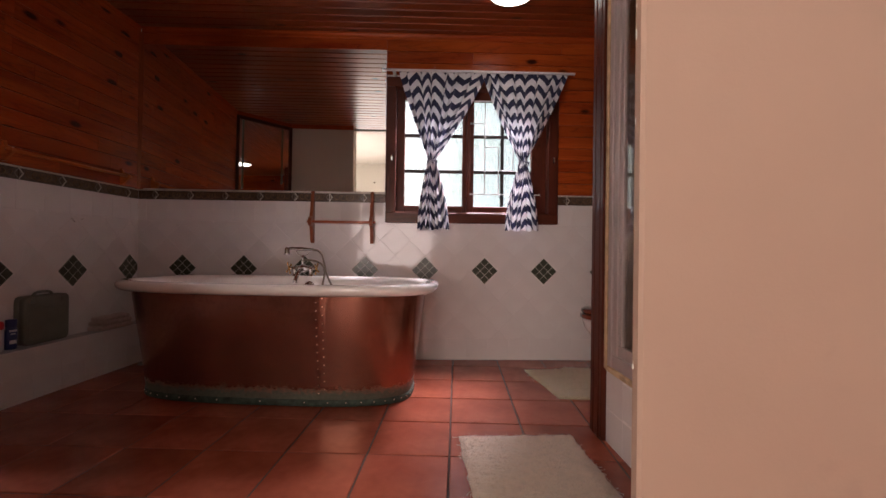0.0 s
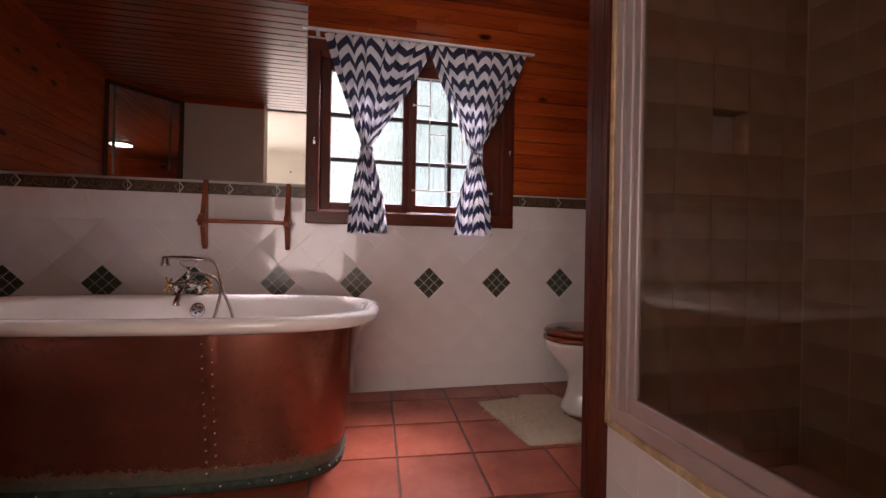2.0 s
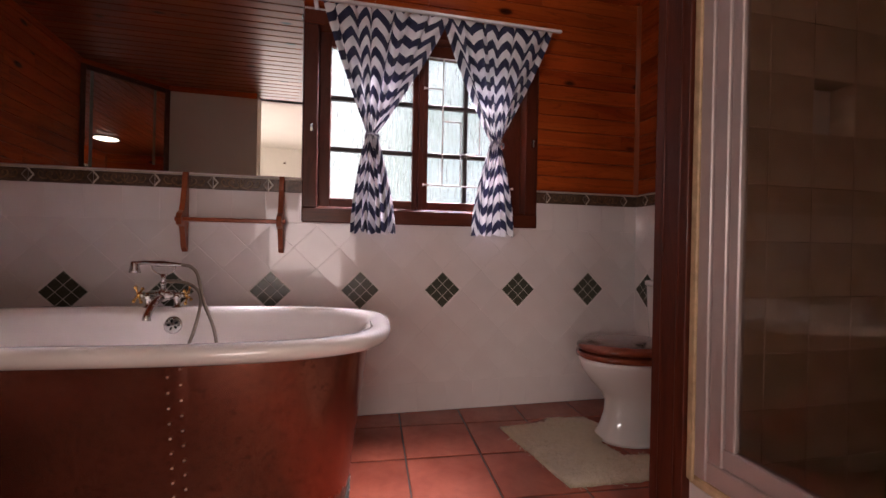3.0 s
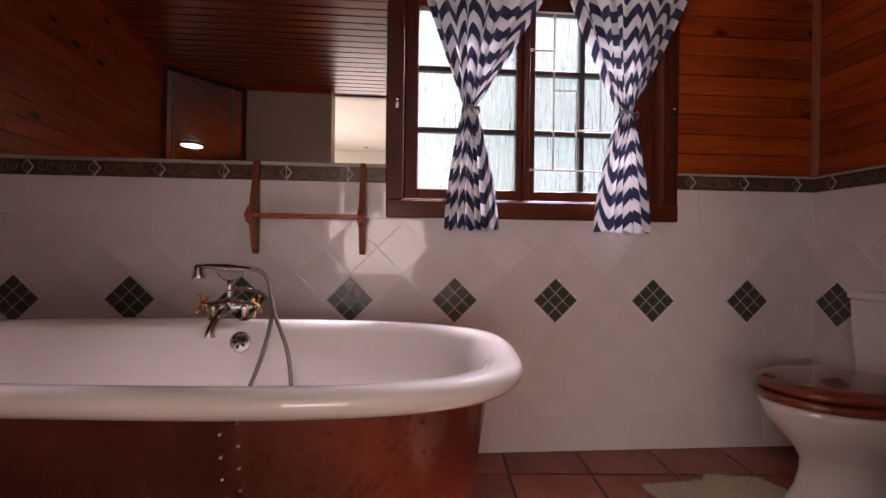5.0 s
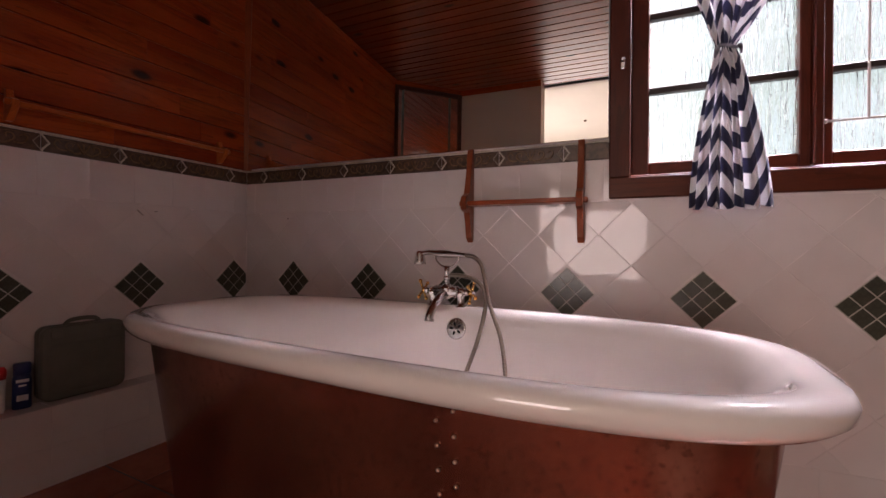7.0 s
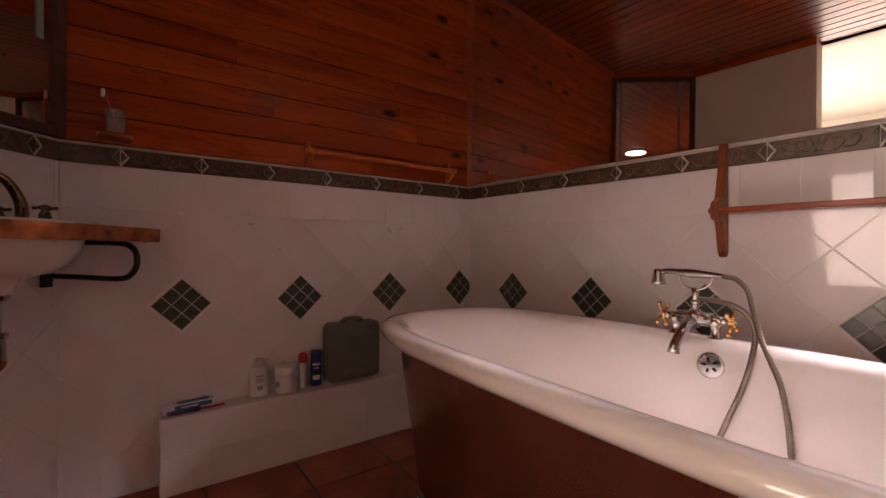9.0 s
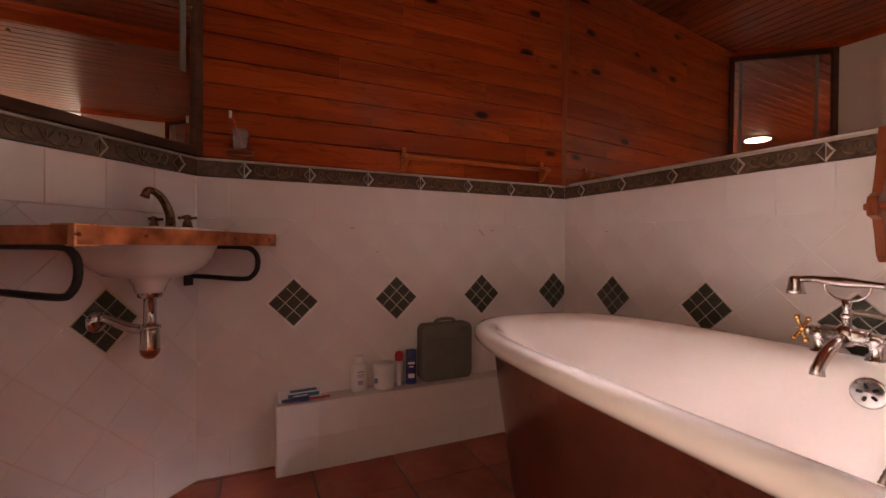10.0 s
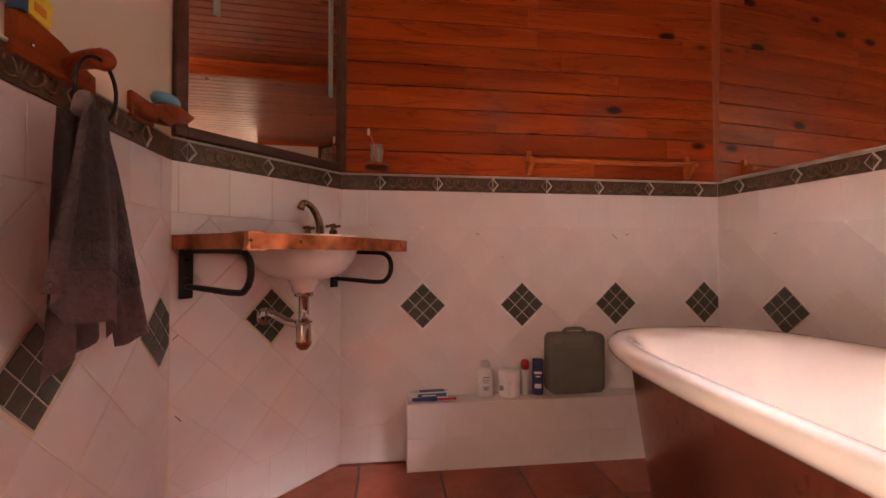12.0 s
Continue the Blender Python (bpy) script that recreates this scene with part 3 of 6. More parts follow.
def bathtub():
    t = thing("bathtub", "freestanding oval bathtub, white enamel inside, riveted aged copper outside, empty", "bathtub", (*TUB, 0), TURN)
    a, b, n = 0.938, 0.412, 3.3
    out = []
    for z, da, db in ((0.0, 0.156, 0.126), (0.012, 0.154, 0.124), (0.05, 0.150, 0.121), (0.15, 0.139, 0.109), (0.3, 0.120, 0.090), (0.42, 0.105, 0.073), (0.5, 0.094, 0.063), (0.60, 0.081, 0.053)):
        out.append(ring(a - da, b - db, z, n))
    part("skirt", loft(out, cap_first=True), "copper", t, "aged copper skirt with darker spots and green verdigris along its foot", True)
    foot = [ring(a - 0.146, b - 0.116, z, n) for z in (0.002, 0.004, 0.036, 0.038)]
    foot[0] = ring(a - 0.152, b - 0.122, 0.002, n)
    foot[3] = ring(a - 0.152, b - 0.122, 0.038, n)
    part("foot_band", loft(foot), "verdigris", t, "green verdigris copper band riveted round the foot", True)
    rings = []
    for dz, da in ((-0.062, 0.095), (-0.062, 0.040), (-0.053, 0.016), (-0.039, 0.003), (-0.020, 0.0), (-0.006, 0.010), (0.0, 0.030), (-0.001, 0.055), (-0.008, 0.078),
                   (-0.03, 0.094), (-0.08, 0.108), (-0.16, 0.125), (-0.26, 0.150), (-0.36, 0.185), (-0.42, 0.225), (-0.452, 0.29), (-0.46, 0.36)):
        rings.append(ring(a - da * (1 if da < 0.1 else 1.2), b - da * 0.92, RIM + dz, n))
    part("basin", loft(rings, cap_last=True), "enamel", t, "glossy white enamel basin with a rolled rim", True)
    seam_x = 0.337

    def skirt_y(x, z, off):
        k = np.interp(z, (0.05, 0.15, 0.3, 0.42, 0.5, 0.60), (0.121, 0.109, 0.090, 0.073, 0.063, 0.053))
        ka = np.interp(z, (0.05, 0.15, 0.3, 0.42, 0.5, 0.60), (0.150, 0.139, 0.120, 0.105, 0.094, 0.081))
        aa, bb = a - ka, b - k
        return -bb * (1 - abs(x / aa) ** n) ** (1 / n) - off
    strip = bmesh.new()
    cols = []
    for i in range(13):
        z = 0.05 + 0.55 * i / 12
        cols.append([strip.verts.new((seam_x + dx, skirt_y(seam_x + dx, z, o * 0.35), z)) for dx, o in ((-0.032, 0.0001), (-0.030, 0.001), (0.030, 0.001), (0.032, 0.0001))])
    for p, q in zip(cols, cols[1:]):
        for i in range(3):
            strip.faces.new((p[i], p[i + 1], q[i + 1], q[i]))
    part("seam_strip", strip, "copper", t, "overlapping copper seam strip", True)
    rivet = ball((0, 0, 0), 0.0042, squash=0.8, seg=8)
    me = bpy.data.meshes.new("rivet")
    rivet.to_mesh(me)
    rivet.free()
    me.materials.append(M["rivet"])
    me.polygons.foreach_set("use_smooth", [True] * len(me.polygons))
    for i in range(14):
        for side in (-1, 1):
            z = 0.075 + 0.045 * i + (0.022 if side > 0 else 0)
            if z < 0.598:
                x = seam_x + side * 0.0165
                part_mesh("rivet", me, "rivet", t, "bright copper rivet", m=pose(x, skirt_y(x, z, 0.004), z))
    for i in range(44):
        ang = 2 * math.pi * i / 44
        pts = oval(a - 0.146, b - 0.116, n, 176)
        x, y = pts[i * 4]
        part_mesh("rivet", me, "rivet", t, "bright copper rivet", m=pose(x, y, 0.024))
    over = lathe([(0, 0.0), (0.035, 0.0), (0.037, 0.003), (0.035, 0.007), (0.031, 0.008), (0.0, 0.008)], 24)
    ow = part("overflow", over, "chrome", t, "chrome overflow rose", True, m=pose(0.030, b - 0.098, 0.592) @ pose(0, 0, 0, 80))
    for i in range(5):
        ang = 2 * math.pi * i / 5 + 0.3
        part("overflow_slot", prism(rounded(0.007, 0.013, 0.003, 3), 0, 0.0012), "black", ow, "dark slot", m=Matrix.Rotation(ang, 4, "Z") @ pose(0, 0.016, 0.0078))
    return t


M["verdigris"] = plain("verdigris_copper", (0.05, 0.07, 0.052), 0.7, 0.2, var=0.6, scale=30, bump=0.6, bump_scale=60)
M["brightcopper"] = plain("bright_copper", (0.72, 0.33, 0.17), 0.28, 1.0, var=0.3, scale=30, bump=0.3)
M["rivet"] = plain("copper_rivet", (0.90, 0.66, 0.54), 0.3, 1.0, var=0.3, scale=60, bump=0.05)
bathtub()


def bath_mixer():
    x0, y0, z0 = -0.846, 2.975, RIM - 0.004
    t = thing("bath_mixer", "chrome bath mixer with hand shower and brass cross handles", "tap", (x0, y0, z0), TURN)

    def sized(bm, low=0.025):
        for v in bm.verts:
            z = v.co.z
            v.co = Vector((v.co.x * 0.915, v.co.y * 0.95, 0.053 + (z - 0.078) * 1.03 if z > 0.078 else z - low))
        return bm
    for s in (-1, 1):
        leg = lathe([(0.023, 0), (0.023, 0.004), (0.014, 0.008), (0.0135, 0.050), (0.020, 0.058), (0.020, 0.072), (0.015, 0.082)], 16, at=(s * 0.062, 0, 0))
        for v in leg.verts:
            v.co.z *= 0.7
            v.co.x *= 0.915
        part("pillar", leg, "chrome", t, "chrome pillar leg", True)
        h = tube([(s * 0.035, 0, 0.078), (s * 0.085, 0, 0.078)], lambda f: 0.017 - 0.004 * f, 12)
        ball((s * 0.088, -0.004, 0.078), 0.012, h)
        hd = part("valve", sized(h), "chrome", t, "", True)
        cr = bmesh.new()
        for k in range(4):
            an = math.pi / 4 + k * math.pi / 2 + 0.2 * s
            d = Vector((0, math.cos(an), math.sin(an)))
            c = Vector((s * 0.108, 0, 0.078))
            tube([c + d * 0.004, c + d * 0.036], lambda f: 0.0058 - 0.001 * f, 8, cr)
            ball(c + d * 0.040, 0.0085, cr, seg=8)
        lathe([(0, -0.009), (0.010, -0.009), (0.011, 0), (0.010, 0.009), (0, 0.009)], 12, cr, (s * 0.105, 0, 0.078))
        part("cross_handle", sized(cr), "brass", t, "brass cross handle", True)
        part("handle_button", sized(ball((s * 0.116, -0.002, 0.0779), 0.0075, squash=0.6, seg=8)), "porcelain", t, "white porcelain button", True)
    body = tube([(-0.05, 0, 0.078), (0.05, 0, 0.078)], 0.021, 14)
    ball((0, 0, 0.078), 0.030, body)
    tube([(0, 0, 0.09), (0, 0, 0.14), (0, 0, 0.165)], lambda f: 0.0125 - 0.004 * math.sin(f * 3.1), 12, body)
    ball((0, 0, 0.125), 0.0145, body, 0.7)
    part("body", sized(body), "chrome", t, "", True)
    sp = tube(spline([(0, -0.01, 0.072), (0, -0.05, 0.062), (-0.004, -0.09, 0.036), (-0.008, -0.115, 0.004), (-0.009, -0.118, -0.014)]), lambda f: 0.0165 - 0.002 * f + 0.012 * max(0, f - 0.7), 14)
    part("spout", sized(sp), "chrome", t, "curved chrome spout", True)
    cradle = tube(spline([(-0.052, 0, 0.205), (-0.046, 0, 0.183), (-0.02, 0, 0.166), (0.02, 0, 0.166), (0.046, 0, 0.183), (0.052, 0, 0.205)]), 0.0035, 8)
    part("cradle", sized(cradle), "chrome", t, "chrome shower cradle", True)
    hs = tube(spline([(-0.118, 0, 0.210), (-0.08, 0, 0.214), (-0.045, 0, 0.211), (0.0, 0, 0.209), (0.05, 0, 0.207), (0.082, 0, 0.205)]),
              lambda f: 0.0085 + 0.0055 * math.exp(-((f - 0.55) / 0.2) ** 2) - 0.001 * f, 14)
    part("hand_shower", sized(hs), "chrome", t, "chrome hand shower handle", True)
    rose = lathe([(0.012, 0.016), (0.017, 0.010), (0.019, -0.004), (0.0225, -0.022), (0.024, -0.032), (0.0, -0.033)], 18, at=(-0.124, 0, 0.203))
    part("rose", sized(rose), "chrome", t, "chrome shower rose", True)
    path = spline([(0.075, 0, 0.184), (0.11, -0.004, 0.178), (0.142, -0.015, 0.15), (0.163, -0.03, 0.09), (0.190, -0.055, 0.02), (0.240, -0.085, -0.08), (0.262, -0.100, -0.20), (0.275, -0.135, -0.33),
                   (0.255, -0.20, -0.425), (0.167, -0.242, -0.438), (0.080, -0.215, -0.43), (0.088, -0.145, -0.34), (0.120, -0.108, -0.22), (0.160, -0.085, -0.09), (0.172, -0.05, 0.02),
                   (0.150, -0.02, 0.075), (0.105, -0.004, 0.102), (0.055, 0.0, 0.112), (0.012, 0, 0.112)], 10)
    part("hose", tube(path, 0.0068, 10), "hose", t, "ribbed metal shower hose", True)
    bmr = bmesh.new()
    for i in range(0, len(path) - 1, 2):
        p, q = path[i], path[i + 1]
        for k in (0.0, 1.0):
            c = p.lerp(q, k)
            d = (q - p).normalized() * 0.0016
            tube([c - d, c + d], 0.0079, 8, bmr)
    part("hose_rib", bmr, "hose", t, "ribs of the metal hose", True, kind="stuff")
    return t


bath_mixer()


# ---- toilet ----


def toilet():
    """Built facing -x, its back at x = 0."""
    t = thing("toilet", "white close-coupled toilet with closed brown wooden seat, against the tiled wall", "toilet", (1.73, 2.80, 0))

    def egg(front, back, half, z, k=2.2, steps=40):
        out = []
        cx = -(front + back) / 2
        la = (front - back) / 2
        for i in range(steps):
            an = 2 * math.pi * i / steps
            c, s = math.cos(an), math.sin(an)
            w = half * (1 + 0.12 * c)
            out.append((cx + la * math.copysign(abs(c) ** (2 / k), c), w * math.copysign(abs(s) ** (2 / k), s), z))
        return out
    pan = [egg(0.565, 0.14, 0.140, 0.0, 2.8), egg(0.56, 0.14, 0.136, 0.015, 2.8), egg(0.545, 0.13, 0.122, 0.07), egg(0.528, 0.13, 0.110, 0.13), egg(0.525, 0.13, 0.106, 0.19),
           egg(0.55, 0.15, 0.122, 0.235), egg(0.605, 0.16, 0.150, 0.29), egg(0.645, 0.14, 0.178, 0.345), egg(0.658, 0.135, 0.190, 0.382), egg(0.661, 0.135, 0.193, 0.400), egg(0.650, 0.14, 0.186, 0.409)]
    part("pan", loft(pan, True, True), "porcelain", t, "white porcelain pan and pedestal", True)
    part("shelf", box(-0.27, -0.03, -0.15, 0.15, 0.34, 0.405, 0.014, 3), "porcelain", t, "", True)
    seat = [egg(0.666, 0.165, 0.198, 0.410), egg(0.674, 0.16, 0.206, 0.415), egg(0.674, 0.16, 0.206, 0.434), egg(0.664, 0.165, 0.198, 0.439)]
    part("seat", loft(seat, True, True), "seatwood", t, "brown varnished wooden seat", True)
    lid = [egg(0.660, 0.163, 0.195, 0.445), egg(0.671, 0.158, 0.204, 0.453), egg(0.669, 0.16, 0.202, 0.467), egg(0.652, 0.175, 0.188, 0.477), egg(0.60, 0.22, 0.14, 0.484)]
    part("lid", loft(lid, True, True), "seatwood", t, "brown varnished wooden lid, closed", True)
    for s in (-1, 1):
        part("hinge", tube([(-0.188, s * 0.075 - 0.02, 0.418), (-0.188, s * 0.075 + 0.02, 0.418)], 0.010, 10), "chrome", t, "chrome seat hinge", True)
    cis = [[(x - 0.095, y, z) for x, y in rounded(w, l - 0.05, 0.03, 5)] for w, l, z in ((0.13, 0.34, 0.39), (0.15, 0.37, 0.42), (0.165, 0.395, 0.60), (0.172, 0.41, 0.745))]
    part("cistern", loft(cis, True, True), "porcelain", t, "white porcelain cistern", True)
    lidc = [[(x - 0.095, y, z) for x, y in rounded(w, l - 0.05, 0.03, 5)] for w, l, z in ((0.174, 0.413, 0.747), (0.182, 0.428, 0.752), (0.182, 0.428, 0.768), (0.172, 0.418, 0.776), (0.10, 0.34, 0.779))]
    part("cistern_lid", loft(lidc, True, True), "porcelain", t, "white porcelain cistern lid", True)
    lv = tube([(-0.18, -0.13, 0.715), (-0.205, -0.13, 0.715)], 0.011, 12)
    tube(spline([(-0.205, -0.13, 0.715), (-0.208, -0.105, 0.713), (-0.205, -0.075, 0.707)]), 0.006, 8, lv)
    part("lever", lv, "chrome", t, "chrome flush lever", True)
    part("waste_pipe", tube(spline([(-0.27, 0.0, 0.18), (-0.17, 0.03, 0.17), (-0.06, 0.06, 0.14), (-0.012, 0.07, 0.12)]), 0.05, 16), "porcelain", t, "", True)
    return t


toilet()

# ---- wash basin on a copper-edged counter ----


def wash_basin():
    c = thing("vanity_counter", "dark wooden corner counter with hammered copper edge on iron brackets", "counter")
    P1, P2 = Vector((-1.60, 1.262)), Vector((-2.13, 1.735))
    wav = []
    n = 14
    d = P2 - P1
    nrm = Vector((-d.y, d.x)).normalized()
    if nrm.dot(Vector((1, 1))) < 0:
        nrm = -nrm
    for i in range(n + 1):
        f = i / n
        wav.append(P1 + d * f + nrm * (0.035 * math.sin(math.pi * f) * (1 + 0.25 * math.cos(4 * math.pi * f))))
    poly = [(SC.x + 0.004, SC.y + 0.012)] + [tuple(p) for p in wav] + [(-2.282, 1.70), (-2.295, 1.467)]
    part("top", prism(poly, 0.950, 0.976), "darkwood", c, "dark wooden counter top")
    strip = bmesh.new()
    line = [Vector(poly[0])] + wav + [Vector(poly[-2])]
    cen = Vector((-2.0, 1.3))
    cols = []
    for i, p in enumerate(line):
        a, b = line[max(0, i - 1)], line[min(len(line) - 1, i + 1)]
        t = (b - a).normalized()
        o = Vector((-t.y, t.x))
        if o.dot(p - cen) < 0:
            o = -o
        cols.append([strip.verts.new((p.x + o.x * k, p.y + o.y * k, z)) for k, z in ((0.0, 0.938), (0.004, 0.938), (0.0045, 0.983), (0.0, 0.983))])
    for p, q in zip(cols, cols[1:]):
        for i in range(4):
            strip.faces.new((p[i], p[(i + 1) % 4], q[(i + 1) % 4], q[i]))
    part("edge_strip", strip, "copperstrip", c, "hammered copper edge strip")
    for i, f in ((0, 0), (1, 3), (2, 9), (3, 13)):
        p = wav[f]
        part("rivet", ball((p.x + nrm.x * 0.006, p.y + nrm.y * 0.006, 0.962), 0.006, seg=8), "copperstrip", c, "copper nail head", True)
    cw = wav[0]
    part("copper_corner", prism([(cw.x - 0.052, cw.y - 0.062), (cw.x + 0.006, cw.y - 0.004), (cw.x - 0.030, cw.y + 0.034), (cw.x - 0.033, cw.y + 0.028), (cw.x - 0.002, cw.y - 0.004), (cw.x - 0.056, cw.y - 0.058)], 0.934, 0.987), "brightcopper", c, "bright copper corner piece")
    # iron brackets
    for k, (base, out) in enumerate(((Vector((-1.822, 1.020)), Vector((0.67, 0.73))), (Vector((-2.253, 1.440)), Vector((0.65, 0.76))))):
        out = out.normalized()
        L = 0.33 - 0.03 * k
        pts = [(base.x, base.y, 0.934)] + [(base.x + out.x * f, base.y + out.y * f, z) for f, z in ((0.10, 0.935), (L - 0.06, 0.933), (L - 0.02, 0.922), (L, 0.897), (L, 0.858), (L - 0.02, 0.828), (L - 0.06, 0.815), (0.10, 0.820))] + [(base.x, base.y, 0.823)]
        b = part("bracket", tube(spline(pts, 5), 0.0095, 10), "iron", c, "bent black iron bracket", True)
        m = Matrix.Translation((base.x, base.y, 0)) @ Matrix.Rotation(math.atan2(out.y, out.x), 4, "Z")
        part("bracket_plate", box(-0.008, 0.002, -0.02, 0.02, 0.785, 0.945, 0.002), "iron", b, "black iron wall plate", m=m)
        for z in (0.905, 0.845):
            part("bolt", ball((0.004, 0, z), 0.008, squash=0.8, seg=8), "iron", b, "black bolt head", True, m=m)
    b = thing("wash_basin", "white porcelain wash basin set in the copper-edged counter", "basin", (-1.972, 1.352, 0))
    prof = [(0.0, 0.79), (0.04, 0.79), (0.045, 0.815), (0.06, 0.835), (0.12, 0.845), (0.155, 0.870), (0.180, 0.905), (0.190, 0.94), (0.188, 0.949)]
    part("bowl", lathe(prof, 40), "porcelain", b, "white porcelain bowl seen from below", True)
    part("rim", lathe([(0.19, 0.977), (0.222, 0.977), (0.228, 0.983), (0.220, 0.990), (0.200, 0.990), (0.19, 0.985)], 40), "porcelain", b, "white basin rim", True)
    part("inner_bowl", lathe([(0.196, 0.985), (0.175, 0.93), (0.12, 0.87), (0.03, 0.85), (0.0, 0.85)], 32), "porcelain", b, "", True)
    tr = bmesh.new()
    lathe([(0.032, 0.768), (0.034, 0.765), (0.034, 0.742), (0.030, 0.738), (0.018, 0.735), (0.018, 0.655), (0.024, 0.65), (0.026, 0.63), (0.027, 0.60), (0.027, 0.575), (0.024, 0.560), (0.014, 0.548), (0.0, 0.546)], 20, tr)
    s = thing("basin_trap", "chrome bottle trap with its waste pipe going into the tiled wall", "pipe", (-1.972, 1.352, 0.035))
    part("bottle", tr, "chrome", s, "chrome bottle trap, its base covered by a painted brown reflection", True)
    part("bottle_collar", lathe([(0.026, 0.652), (0.031, 0.650), (0.031, 0.640), (0.026, 0.638)], 20), "chrome", s, "", True)
    # Brown shell imitates the reflection low on the chrome; reuses the copper material.
    part("bottle_base", lathe([(0.0275, 0.577), (0.0282, 0.575), (0.0282, 0.570), (0.025, 0.559), (0.014, 0.5465), (0.0, 0.545)], 20), "copperstrip", s, "brown reflection on the trap base, put on as copper colour", True)
    wallp = (-0.060, -0.165)
    pp = tube(spline([(-0.015, 0.0, 0.632), (-0.035, -0.06, 0.642), (-0.05, -0.11, 0.665), (-0.052, -0.14, 0.676), (wallp[0], wallp[1], 0.665)], 8), 0.0155, 14)
    part("waste_pipe", pp, "chrome", s, "chrome waste pipe", True)
    part("wall_collar", lathe([(0.0, 0), (0.034, 0), (0.032, 0.006), (0.018, 0.012), (0.0, 0.012)], 20), "chrome", s, "chrome wall collar", True,
         m=pose(wallp[0] + 0.020, wallp[1] + 0.022, 0.665) @ Matrix.Rotation(math.atan2(0.7, 0.68), 4, "Z") @ Matrix.Rotation(math.pi / 2, 4, "Y"))
    t = thing("basin_mixer", "antique brass basin tap with two cross handles", "tap", (-2.085, 1.395, 0.984), -52)
    part("spout", tube(spline([(0, 0, 0.0), (0, 0, 0.05), (0.014, 0, 0.09), (0.040, 0, 0.125), (0.072, 0, 0.136), (0.084, 0, 0.112)]), lambda f: 0.016 - 0.006 * f + 0.004 * max(0, f - 0.85) * 7, 14), "antique", t, "curved antique brass spout", True)
    part("base", box(-0.02, 0.026, -0.105, 0.105, 0, 0.016, 0.006, 2), "chrome", t, "", True)
    for sgn in (-1, 1):
        h = lathe([(0.017, 0.012), (0.014, 0.03), (0.009, 0.04), (0.010, 0.055), (0.0, 0.058)], 14, at=(0, sgn * 0.09, 0))
        for k in range(4):
            an = k * math.pi / 2 + 0.5
            q = Vector((math.cos(an) * 0.026, sgn * 0.09 + math.sin(an) * 0.026, 0.047))
            tube([(0, sgn * 0.09, 0.047), q], 0.0038, 8, h)
            ball(q, 0.006, h, seg=8)
        part("cross_handle", h, "antique", t, "antique brass cross handle", True)


wash_basin()

# ---- window ----


